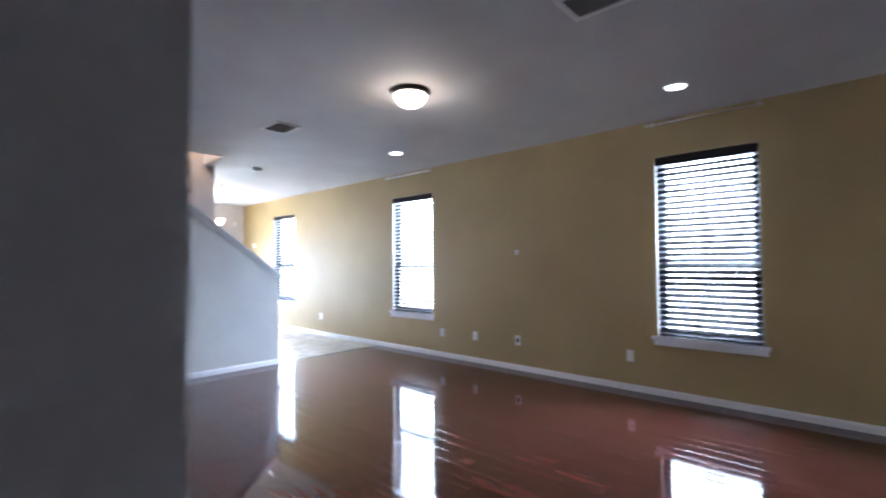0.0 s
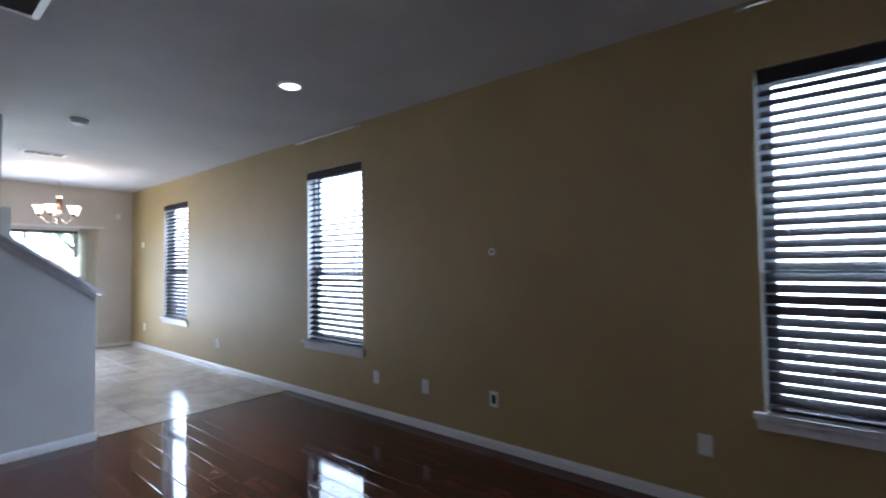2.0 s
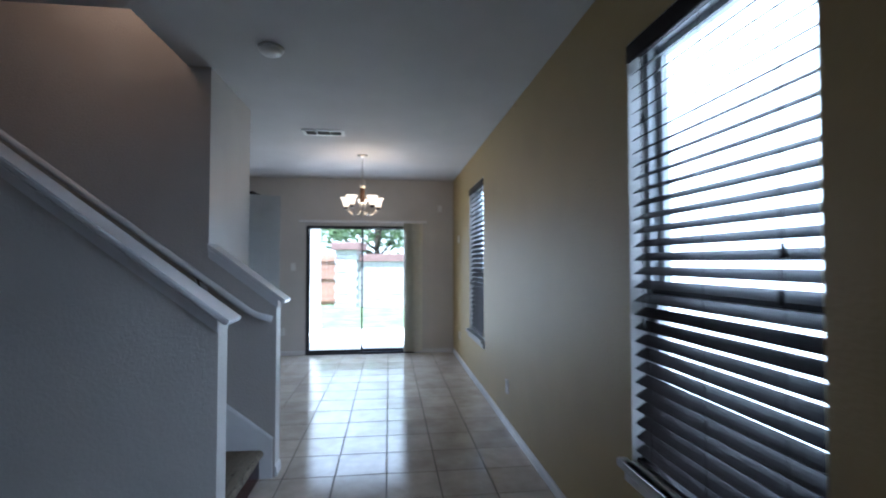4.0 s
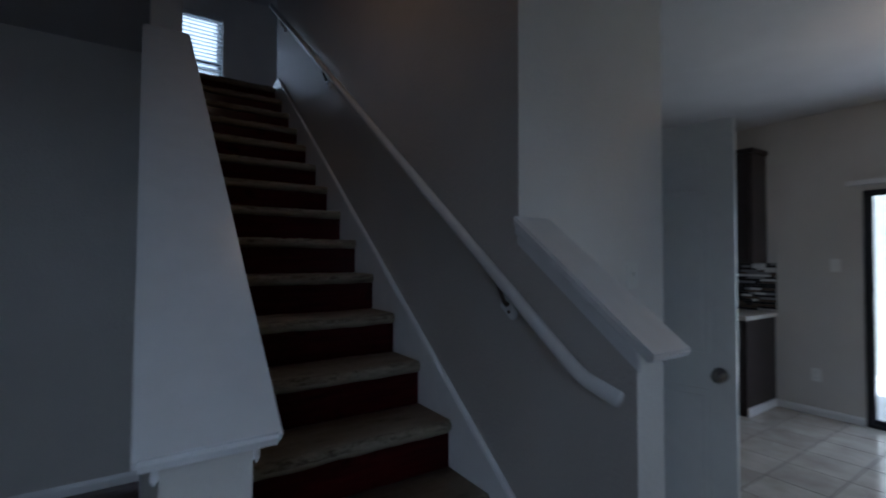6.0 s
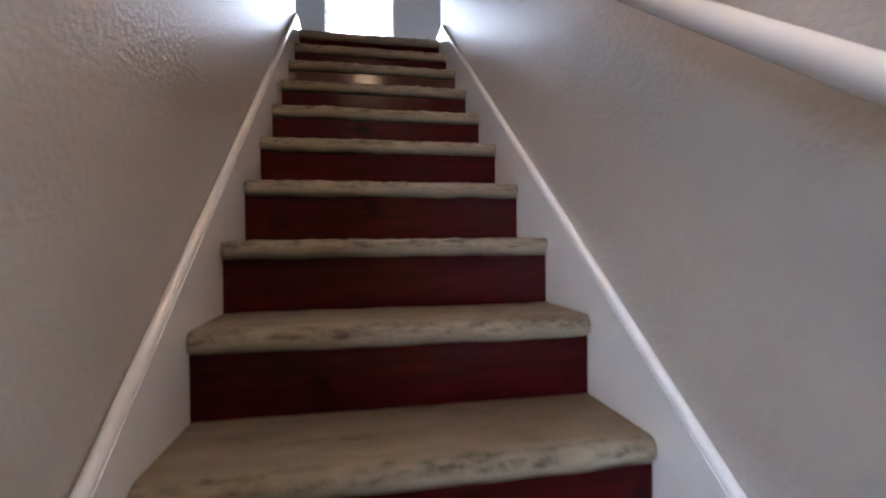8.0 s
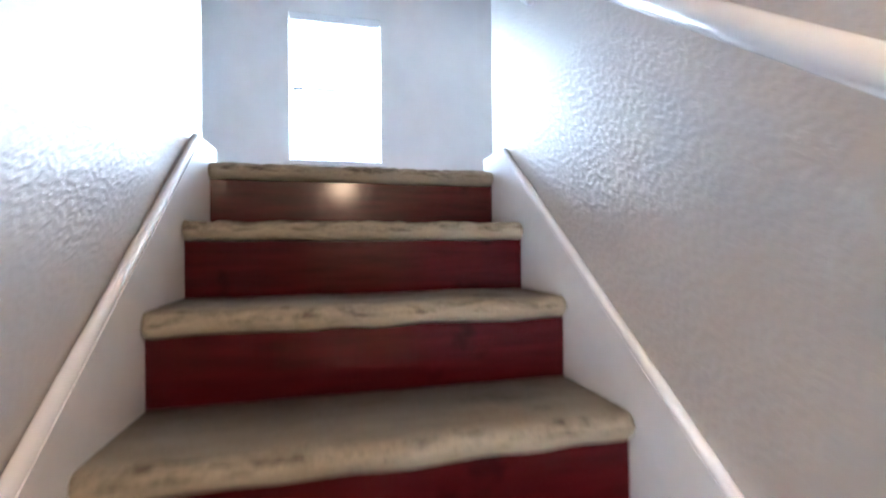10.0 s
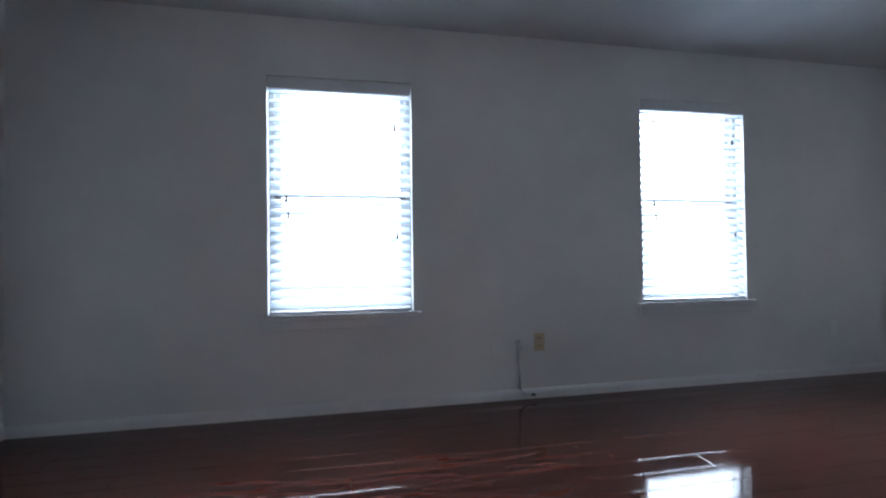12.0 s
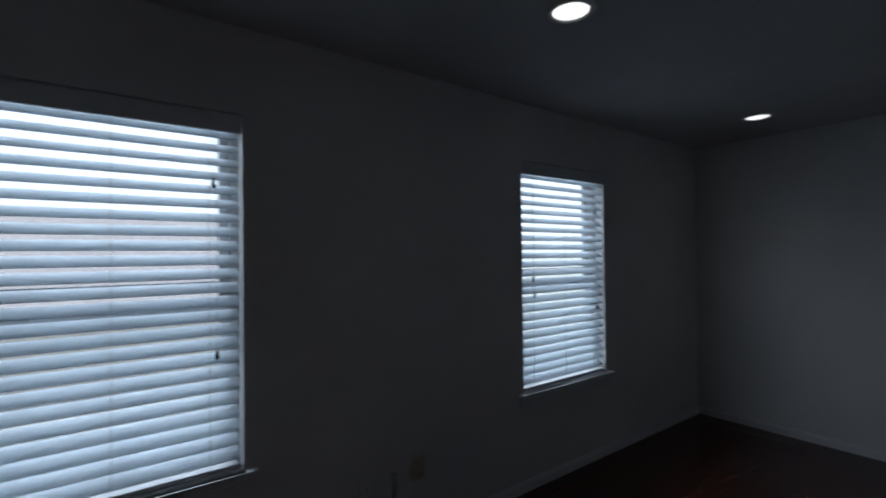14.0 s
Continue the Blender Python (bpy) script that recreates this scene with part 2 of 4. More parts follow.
M_SHADE = glow("lit_alabaster", (1.0, 0.74, 0.48), 0.42)
M_CANLENS = glow("lit_lens", (1.0, 0.93, 0.82), 0.6)
M_VENT = plain("vent_enamel", (0.5, 0.48, 0.46), 0.45, relief=0)
M_VENTDARK = plain("duct_shadow", (0.03, 0.028, 0.028), 0.9, relief=0)
M_CONCRETE = plain("patio_concrete", (0.60, 0.58, 0.55), 0.9, spread=0.15, scale=3)
M_STUCCO = plain("white_stucco", (0.66, 0.65, 0.62), 0.9, spread=0.05, relief=0.3)
M_GRASS = plain("lawn_green", (0.105, 0.15, 0.07), 0.95, spread=0.4, scale=3, relief=0.6)
M_EARTH = plain("dry_earth", (0.19, 0.19, 0.18), 1.0, spread=0.3, scale=0.5)
M_FENCE = plain("cedar_board", (0.34, 0.19, 0.14), 0.85, spread=0.25, scale=5)
M_STONE = plain("grey_block", (0.43, 0.43, 0.44), 0.9, spread=0.12, scale=9, relief=0.5)
M_CAPSTONE = plain("red_capstone", (0.23, 0.14, 0.13), 0.85, spread=0.2)
M_BARK = plain("tree_bark", (0.07, 0.055, 0.042), 0.95, spread=0.3)
M_LEAF = plain("tree_leaf", (0.11, 0.16, 0.10), 0.7, spread=0.4, scale=2)
leaf_nodes = M_LEAF.node_tree.nodes
lit_leaf, leaf_mix = leaf_nodes.new("ShaderNodeBsdfTranslucent"), leaf_nodes.new("ShaderNodeMixShader")
lit_leaf.inputs[0].default_value = (0.26, 0.36, 0.17, 1)
leaf_mix.inputs[0].default_value = 0.45
M_LEAF.node_tree.links.new(leaf_nodes["Principled BSDF"].outputs[0], leaf_mix.inputs[1])
M_LEAF.node_tree.links.new(lit_leaf.outputs[0], leaf_mix.inputs[2])
M_LEAF.node_tree.links.new(leaf_mix.outputs[0], leaf_nodes["Material Output"].inputs[0])
M_ROOF = plain("asphalt_shingle", (0.14, 0.13, 0.135), 0.95, spread=0.2, scale=6)
M_BRICK = plain("tan_brick_wall", (0.42, 0.39, 0.36), 0.9, spread=0.15, scale=4)


# ---- mesh helpers ----
def finish(name, bm, mat, parent=None, label="", smooth=False):
    me = bpy.data.meshes.new(name)
    bm.normal_update()
    bm.to_mesh(me)
    bm.free()
    for mm in mat if isinstance(mat, (list, tuple)) else [mat]:
        me.materials.append(mm)
    if smooth:
        me.shade_smooth()
    ob = new(name, me)
    if parent:
        ob.parent = parent
    if label:
        ob["label"] = label
    return ob


part = finish


def thing(name, label, category, at=(0, 0, 0), group="", kind=""):
    ob = new(name)
    ob.empty_display_size = 0.1
    ob.location = at
    return tagged(ob, label, category, group, kind)


def add_box(bm, x0, x1, y0, y1, z0, z1, bevel=0.0):
    x0, x1, y0, y1, z0, z1 = min(x0, x1), max(x0, x1), min(y0, y1), max(y0, y1), min(z0, z1), max(z0, z1)
    vs = [bm.verts.new(p) for p in ((x0, y0, z0), (x1, y0, z0), (x1, y1, z0), (x0, y1, z0), (x0, y0, z1), (x1, y0, z1), (x1, y1, z1), (x0, y1, z1))]
    fs = [bm.faces.new([vs[i] for i in f]) for f in ((3, 2, 1, 0), (4, 5, 6, 7), (0, 1, 5, 4), (1, 2, 6, 5), (2, 3, 7, 6), (3, 0, 4, 7))]
    if bevel:
        edges = list({e for f in fs for e in f.edges})
        bmesh.ops.bevel(bm, geom=edges, offset=bevel, segments=2, affect="EDGES", profile=0.6)
    return bm


def box(x0, x1, y0, y1, z0, z1, bevel=0.0):
    return add_box(bmesh.new(), x0, x1, y0, y1, z0, z1, bevel)


def add_prism(bm, outline, a0, a1, axis="y"):
    """A flat outline, in the plane across the axis, drawn out along it from a0 to a1."""
    def at(p, a):
        u, v = p
        return {"x": (a, u, v), "y": (u, a, v), "z": (u, v, a)}[axis]
    low, high = [bm.verts.new(at(p, a0)) for p in outline], [bm.verts.new(at(p, a1)) for p in outline]
    n = len(outline)
    faces = [bm.faces.new(low), bm.faces.new(high[::-1])]
    for i in range(n):
        faces.append(bm.faces.new((low[i], high[i], high[(i + 1) % n], low[(i + 1) % n])))
    bmesh.ops.recalc_face_normals(bm, faces=faces)
    return bm


def prism(outline, a0, a1, axis="y"):
    return add_prism(bmesh.new(), outline, a0, a1, axis)


def add_tube(bm, points, r, n=12, flat=1.0):
    """A round bar along a line of points, closed at both ends."""
    pts = [Vector(p) for p in points]
    rings = []
    for i, p in enumerate(pts):
        d = (pts[min(i + 1, len(pts) - 1)] - pts[max(i - 1, 0)]).normalized()
        side = d.cross(Vector((0, 0, 1)))
        side = side.normalized() if side.length > 1e-4 else Vector((1, 0, 0))
        up = side.cross(d)
        rr = r[i] if isinstance(r, (list, tuple)) else r
        rings.append([bm.verts.new(p + rr * (math.cos(2 * math.pi * k / n) * side + flat * math.sin(2 * math.pi * k / n) * up)) for k in range(n)])
    faces = [bm.faces.new(rings[0]), bm.faces.new(rings[-1])]
    for a, b in zip(rings, rings[1:]):
        faces += [bm.faces.new((a[k], a[(k + 1) % n], b[(k + 1) % n], b[k])) for k in range(n)]
    bmesh.ops.recalc_face_normals(bm, faces=faces)
    return bm


def tube(points, r, n=12, flat=1.0):
    return add_tube(bmesh.new(), points, r, n, flat)


def lathe(profile, n=28, at=(0, 0, 0)):
    """A profile of (radius, z) turned about the upright axis."""
    bm = bmesh.new()
    rings = []
    for r, z in profile:
        if r < 1e-5:
            rings.append([bm.verts.new((at[0], at[1], at[2] + z))])
        else:
            rings.append([bm.verts.new((at[0] + r * math.cos(2 * math.pi * k / n), at[1] + r * math.sin(2 * math.pi * k / n), at[2] + z)) for k in range(n)])
    for a, b in zip(rings, rings[1:]):
        for k in range(n):
            q = (k + 1) % n
            if len(a) == 1 and len(b) > 1:
                bm.faces.new((a[0], b[q], b[k]))
            elif len(b) == 1 and len(a) > 1:
                bm.faces.new((a[k], a[q], b[0]))
            elif len(a) > 1:
                bm.faces.new((a[k], a[q], b[q], b[k]))
    bmesh.ops.recalc_face_normals(bm, faces=bm.faces)
    return bm


def moved(bm, m):
    bm.transform(m)
    return bm


def wall(name, axis, a0, a1, b0, b1, z0, z1, mat, holes=(), label="", faces=None):
    """A wall along an axis from a0 to a1, b0 to b1 thick, with openings (from, to, bottom, top) through it."""
    bm = bmesh.new()
    cuts = sorted({a0, a1, *(v for h in holes for v in h[:2])})
    for u0, u1 in zip(cuts, cuts[1:]):
        mid = (u0 + u1) / 2
        over = [h for h in holes if h[0] < mid < h[1]]
        spans = [(z0, over[0][2]), (over[0][3], z1)] if over else [(z0, z1)]
        for s0, s1 in spans:
            if s1 - s0 > 1e-4:
                if axis == "y":
                    add_box(bm, b0, b1, u0, u1, s0, s1)
                else:
                    add_box(bm, u0, u1, b0, b1, s0, s1)
    bmesh.ops.remove_doubles(bm, verts=bm.verts, dist=1e-5)
    mats = [mat] if faces is None else [mat, faces[0]]
    if faces is not None:
        bm.normal_update()
        for f in bm.faces:
            if faces[1](f):
                f.material_index = 1
    return tagged(finish(name, bm, mats), label, "wall", kind="structure")


# ---- plan ----
H, H2, TOP = 2.74, 3.04, 5.48          # lower ceiling, upper floor, upper ceiling
RISE, RUN, X0 = H2 / 16, 0.2443, -5.505  # stairs: nosing k lies at X0 + k * RUN
YS0, YS1 = 7.077, 8.010                 # faces of the stairwell's two walls
YN, YC = 8.128, 8.88                   # outer face of the north stair wall, north face of the closet
YB = 12.075                            # face of the patio wall
XU = -8.68                             # face of the upper window wall
WIN = [(2.25, 0.435), (6.23, 0.435), (10.13, 0.435)]
WZ0, WZ1 = 0.574, 2.366
UPWIN = [(7.502, 0.442), (10.022, 0.433)]
UZ0, UZ1 = 3.640, 5.117


# ---- structure, lower floor ----
east_holes = [(c - w, c + w, WZ0, WZ1) for c, w in WIN]
wall("wall_east", "y", 0.81, YB + 0.15, 0.0, 0.15, 0.0, H, M_WALL, east_holes, "mustard yellow painted textured plaster wall",
     (M_YELLOW, lambda f: f.normal.x < -0.9))
wall("wall_east_jog", "y", -1.5, 0.81, -0.56, 0.15, 0.0, H, M_WALL, label="greige painted textured plaster wall corner")
wall("wall_north", "x", -8.68, 0.0, YB, YB + 0.15, 0.0, H, M_WALL, [(-2.30, -0.62, 0.0, 2.0)], "greige plaster wall round the patio door")
wall("wall_south", "x", -6.5, -0.56, -1.65, -1.5, 0.0, H, M_WALL, label="greige plaster wall")
wall("wall_foyer_west", "y", -1.65, 1.842, -6.65, -6.5, 0.0, H, M_WALL, label="greige plaster wall")
wall("wall_foyer_north", "x", -8.83, -4.69, 1.842, 1.99, 0.0, H, M_WALL, label="greige plaster wall")
wall("wall_west", "y", 1.842, 6.962, -4.69, -4.575, 0.0, H, M_WALL, label="greige plaster wall with a square end")
# unseen wall, added to keep daylight out from under the stairs
wall("wall_lower_west", "y", 1.94, YB + 0.15, -8.83, -8.68, 0.0, H, M_WALL, label="greige plaster wall")


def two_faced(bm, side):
    """Give the face that looks into the stairwell the paint with its dimness mixed in."""
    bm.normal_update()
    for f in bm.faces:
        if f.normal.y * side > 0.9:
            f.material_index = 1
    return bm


def sloped(x, more=0.0):
    """Underside of the caps on the stair walls; the north one lies a little higher."""
    return 1.152 + more + 0.762 * (-1.745 - x)


N_UP = 0.012


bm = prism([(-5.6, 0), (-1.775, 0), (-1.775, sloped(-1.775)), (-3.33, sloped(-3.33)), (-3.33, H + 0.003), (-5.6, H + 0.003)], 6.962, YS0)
tagged(finish("wall_stair_south", two_faced(bm, 1), [M_WALL, M_STAIR_DIM]), "greige plaster stair wall with a sloped top", "wall", kind="structure")
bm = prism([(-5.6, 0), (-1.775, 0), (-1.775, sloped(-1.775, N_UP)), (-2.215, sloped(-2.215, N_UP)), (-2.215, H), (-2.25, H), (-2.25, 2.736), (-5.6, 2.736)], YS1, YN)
tagged(finish("wall_stair_north", two_faced(bm, -1), [M_UPWALL, M_STAIR_DIM]), "greige plaster stair wall with a sloped low end", "wall", kind="structure")
wall("wall_closet_east", "y", YN, YC, -2.36, -2.215, 0, H, M_UPWALL, label="greige plaster closet wall beside the stairs")
wall("wall_closet_north", "x", -8.68, -2.36, YC - 0.115, YC, 0, H, M_UPWALL, [(-3.42, -2.72, 0.0, 2.05)], "greige plaster closet wall with a doorway")
# unseen wall, added to stop daylight leaking through the closet
wall("wall_closet_unseen", "y", YN, YC - 0.115, -3.62, -3.5, 0, H, M_UPWALL, label="greige plaster closet wall")

# floors and ceiling
tagged(finish("floor_base", box(-8.15, 0.15, -1.65, YB + 0.15, -0.2, -0.012), M_GROUT), "grey concrete slab under the floors", "floor", kind="structure")
bm = bmesh.new()
add_box(bm, -8.15, 0.15, -1.65, 7.05, H, H2 - 0.012)
add_box(bm, -3.33, -2.36, 7.05, 7.318, H, H2 - 0.012)
add_box(bm, -2.36, 0.15, 7.05, YB + 0.15, H, H2 - 0.012)
add_box(bm, -8.15, -2.36, 8.05, YB + 0.15, H, H2 - 0.012)
add_box(bm, -8.68, -5.625, 7.05, 8.05, H, H2 - 0.012)
# unseen slab over the west strip, added against a daylight leak
add_box(bm, -8.83, -8.15, 1.79, 7.05, H, H2 - 0.012)
add_box(bm, -8.68, -8.15, 8.05, YB + 0.15, H, H2 - 0.012)
tagged(finish("ceiling", bm, M_CEIL), "off-white textured ceiling with a stairwell opening", "ceiling", kind="structure")

# ---- structure, upper floor ----
up_holes = [(c - w, c + w, UZ0, UZ1) for c, w in UPWIN]
wall("wall_upper_west", "y", 5.5, 12.0, XU - 0.15, XU, H2 - 0.3, TOP, M_UPWALL, up_holes, "white textured plaster wall with two windows")
wall("wall_upper_south", "x", XU, -5.5, 5.55, 5.70, H2 - 0.012, TOP, M_UPWALL, label="white textured plaster wall")
wall("wall_upper_north", "x", XU, -5.5, 11.89, 12.04, H2 - 0.012, TOP, M_UPWALL, label="white textured plaster wall")
# stairwell sides take the dimmed paint, outer sides the plain one
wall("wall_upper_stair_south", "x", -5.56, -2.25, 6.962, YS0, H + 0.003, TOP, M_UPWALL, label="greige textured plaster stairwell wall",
     faces=(M_STAIR_DIM, lambda f: f.normal.y > 0.9))
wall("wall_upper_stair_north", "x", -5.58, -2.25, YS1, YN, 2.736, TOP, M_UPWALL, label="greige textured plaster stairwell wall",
     faces=(M_STAIR_DIM, lambda f: f.normal.y < -0.9))
wall("wall_upper_stair_end", "y", YS0, YS1, -2.356, -2.25, H2 - 0.012, TOP, M_STAIR_DIM, label="greige textured plaster stairwell end wall")
wall("wall_upper_east_a", "y", 5.55, 6.962, -5.56, -5.44, H2 - 0.012, TOP, M_UPWALL, label="white textured plaster wall")
wall("wall_upper_east_b", "y", YN, 12.04, -5.61, -5.49, H2 - 0.012, TOP, M_UPWALL, label="white textured plaster wall")
tagged(finish("ceiling_stair_foot", box(-3.25, -2.356, YS0, YS1, 3.6, 3.7), M_CEIL), "off-white lowered ceiling over the foot of the stairs", "ceiling", kind="structure")
tagged(finish("ceiling_upper", box(-8.83, -2.25, 5.49, 12.04, TOP, TOP + 0.15), M_CEIL), "off-white textured ceiling", "ceiling", kind="structure")

# ---- baseboards ----
BASE = [(0, 0), (0.013, 0), (0.013, 0.044), (0.010, 0.054), (0.006, 0.063), (0, 0.066)]


def baseboard(axis, at, side, a0, a1, z=0.0):
    """A moulded board along a wall face; side is the way it stands out."""
    pts = [(at + side * u, z + v) for u, v in BASE]
    return tagged(finish("baseboard", prism(pts, a0, a1, "y" if axis == "y" else "x"), M_TRIM), "white painted baseboard along the wall", "baseboard", kind="structure")


baseboard("y", 0.0, -1, 0.81, YB)
baseboard("y", -0.56, -1, -1.5, 0.81 + 0.014)
baseboard("x", 0.81, 1, -0.56, -0.014)
baseboard("x", 6.962, -1, -4.575, -1.761)
baseboard("y", -1.775, 1, 6.962, YS0)
baseboard("y", -1.775, 1, YS1, YN)
baseboard("y", -2.215, 1, YN, YC)
baseboard("x", YN, 1, -2.2, -1.775)
baseboard("x", YB, -1, -2.96, -2.31)
baseboard("x", YB, -1, -0.61, -0.014)
baseboard("y", -4.575, 1, 1.842, 6.949)
baseboard("x", 1.842, -1, -6.5, -4.562)
baseboard("y", XU, 1, 5.70, 11.89, H2)
baseboard("x", 5.70, 1, XU, -5.56, H2)
baseboard("x", 11.89, -1, XU, -5.61, H2)
baseboard("y", -5.61, -1, YN, 11.89, H2)
baseboard("y", -5.56, -1, 5.70, 6.962, H2)

# ---- stairs ----
stairs = thing("staircase", "straight staircase with carpet-wrapped treads and red wood risers", "staircase", (-1.85, 7.55, 0))
YT0, YT1 = YS0 + 0.026, YS1 - 0.022


def tread_outline(depth):
    """Side view of a tread wrapped in carpet, nosing at 0, the back at -depth."""
    pts = [(-depth, -0.03), (-depth, 0.0), (-0.025, 0.0)]
    for k in range(7):
        a = math.pi / 2 - k * math.pi / 6
        pts.append((-0.025 + 0.025 * math.cos(a), -0.025 + 0.025 * math.sin(a)))
    return pts + [(-0.03, -0.05)]


def lumpy(bm, seed, amount=0.0042):
    for v in bm.verts:
        v.co += amount * Vector(noise.noise_vector(v.co * 9 + Vector((seed * 3.1, 0, 0))))
    return bm


def tread(k, depth):
    bm = bmesh.new()
    pts = tread_outline(depth)
    cuts = np.linspace(YT0, YT1, 91)
    rows = [[bm.verts.new((u, y, v)) for u, v in pts] for y in cuts]
    n = len(pts)
    for a, b in zip(rows, rows[1:]):
        for i in range(n):
            f = bm.faces.new((a[i], a[(i + 1) % n], b[(i + 1) % n], b[i]))
            f.material_index = 1 if 1 < i < 6 else 0
    bm.faces.new(rows[0]), bm.faces.new(rows[-1])
    bmesh.ops.recalc_face_normals(bm, faces=bm.faces)
    lumpy(bm, k)
    for v in bm.verts:
        if v.co.x > -0.03 and v.co.z > -0.03:
            # crushed and frayed pile along the nosing
            v.co += 0.0045 * Vector(noise.noise_vector(v.co * 52 + Vector((k * 1.7, 0, 0))))
        if v.co.x > -0.03:
            # the wrapped ends are pulled in a little
            edge = min(v.co.y - YT0, YT1 - v.co.y)
            v.co.x -= 0.010 * max(0.0, 1 - edge / 0.018) ** 2
    moved(bm, Matrix.Translation(Vector((X0 + k * RUN, 0, H2 - k * RISE)) - Vector(stairs.location)))
    return part("tread", bm, [M_CARPET, M_FRAYED], stairs, "worn tan carpet wrapped over the tread", smooth=True)


for k in range(16):
    tread(k, 0.12 if k == 0 else RUN + 0.045)
    x = X0 + k * RUN - 0.03 - stairs.location.x
    z = H2 - k * RISE
    bm = box(x - 0.018, x, YT0 - stairs.location.y, YT1 - stairs.location.y, z - RISE - 0.0, z - 0.03)
    part("riser", bm, M_RISER, stairs, "red stained wooden riser")

for y0, y1 in ((YS0, YT0), (YT1, YS1)):
    # board along the wall, following the stairs, with a level top end and a rounded bead on its edge
    s = RISE / RUN
    up = 0.175
    x_low, x_high = -1.79, X0 - 0.115
    kink = X0 + 0.06
    line = lambda x: H2 + up - 0.08 - (x - X0) * s if x > kink else H2 + up - 0.08 - (kink - X0) * s
    outline = [(x_low, 0.0), (x_low, line(x_low)), (kink, line(kink)), (x_high, line(kink)), (x_high, H2 - 0.02), (X0 - 0.02, H2 - 0.3), (x_low - 0.25, 0.0)]
    tagged(finish("stair_skirt", prism(outline, y0, y1), M_TRIM), "white painted skirt board beside the stairs", "skirt board", kind="structure")
    bead = [(x_low + 0.004, 0, line(x_low) + 0.0), (kink, 0, line(kink)), (x_high, 0, line(kink))]
    bm = tube([(x, (y0 + y1) / 2, z + 0.004) for x, _, z in bead], 0.0115, 10)
    tagged(finish("skirt_bead", bm, M_TRIM, smooth=True), "white rounded bead along the skirt board", "trim", kind="structure")


def wall_cap(y0, y1, x_top, x_end, more=0.0):
    """Sloped wooden cap with a small moulding under each edge."""
    cap = thing("stair_wall_cap", "white painted sloped wooden cap on the stair wall", "wall cap", (x_end, (y0 + y1) / 2, sloped(x_end, more)))
    inv = Matrix.Translation(-Vector(cap.location))
    a = math.atan(0.762)
    dx, dz = -math.sin(a) * -1 * 0.028, math.cos(a) * 0.028
    lo, hi = (x_top, sloped(x_top, more)), (x_end, sloped(x_end, more))
    bm = prism([lo, hi, (hi[0] + dx, hi[1] + dz), (lo[0], lo[1] + 0.0352)], y0 - 0.030, y1 + 0.030)
    bmesh.ops.bevel(bm, geom=[e for e in bm.edges if e.is_boundary is False], offset=0.006, segments=2, affect="EDGES")
    part("cap_board", moved(bm, inv), M_TRIM, cap)
    for ya, yb, drop in ((y0 - 0.02, y0, 0.026), (y1, y1 + 0.02, 0.026), (y0 - 0.010, y0 - 0.0005, 0.062), (y1 + 0.0005, y1 + 0.010, 0.062)):
        x_low = hi[0] - 0.038
        z_low = sloped(x_low, more)
        bm = prism([(lo[0], lo[1] - drop), (x_low, z_low - drop), (x_low, z_low - 0.001), (lo[0], lo[1] - 0.001)], ya, yb)
        bmesh.ops.bevel(bm, geom=bm.edges[:], offset=0.003, segments=2, affect="EDGES")
        part("moulding", moved(bm, inv), M_TRIM, cap)
    return cap


wall_cap(6.962, YS0, -3.33, -1.735)
wall_cap(YS1, YN, -2.215, -1.725, N_UP)

# handrail
def rail_z(x):
    return 1.319 + 0.751 * (-2.221 - x)


RY = YS1 - 0.055
rail = thing("handrail", "white painted round wooden handrail on wall brackets", "handrail", (-1.9, RY, 1.08))
inv = Matrix.Translation(-Vector(rail.location))
pts = [(-1.79, RY, 1.052), (-1.885, RY, 1.078), (-1.915, RY, 1.092), (-1.94, RY, rail_z(-1.94)), (-2.0, RY, rail_z(-2.0)), (-3.2, RY, rail_z(-3.2)), (-4.4, RY, rail_z(-4.4)), (-5.58, RY, rail_z(-5.58))]
part("rail", moved(tube(pts, 0.0200, 18, 1.1), inv), M_TRIM, rail, smooth=True)
for bx in (-2.26, -4.1, -5.265):
    z = rail_z(bx)
    bm = bmesh.new()
    add_prism(bm, [(bx - 0.03, z - 0.03), (bx + 0.045, z - 0.085), (bx + 0.045, z - 0.135), (bx + 0.028, z - 0.15), (bx - 0.03, z - 0.105)], YS1 - 0.022, YS1)
    bmesh.ops.bevel(bm, geom=bm.edges[:], offset=0.005, segments=2, affect="EDGES")
    part("wall_block", moved(bm, inv), M_TRIM, rail, "white wooden bracket block")
    bm = bmesh.new()
    add_tube(bm, [(bx + 0.012, YS1 - 0.022, z - 0.095), (bx + 0.01, YS1 - 0.035, z - 0.085), (bx, RY + 0.012, z - 0.052), (bx, RY, z - 0.024)], [0.011, 0.0075, 0.0065, 0.0085], 10)
    add_tube(bm, [(bx - 0.03, RY, z - 0.024 + 0.021), (bx + 0.03, RY, z - 0.027 - 0.024)], 0.006, 8)
    add_tube(bm, [(bx + 0.02, YS1 - 0.026, z - 0.12), (bx + 0.02, YS1 - 0.018, z - 0.12)], 0.006, 10)
    part("bracket", moved(bm, inv), M_BRONZE, rail, "dark bronze rail bracket", smooth=True)


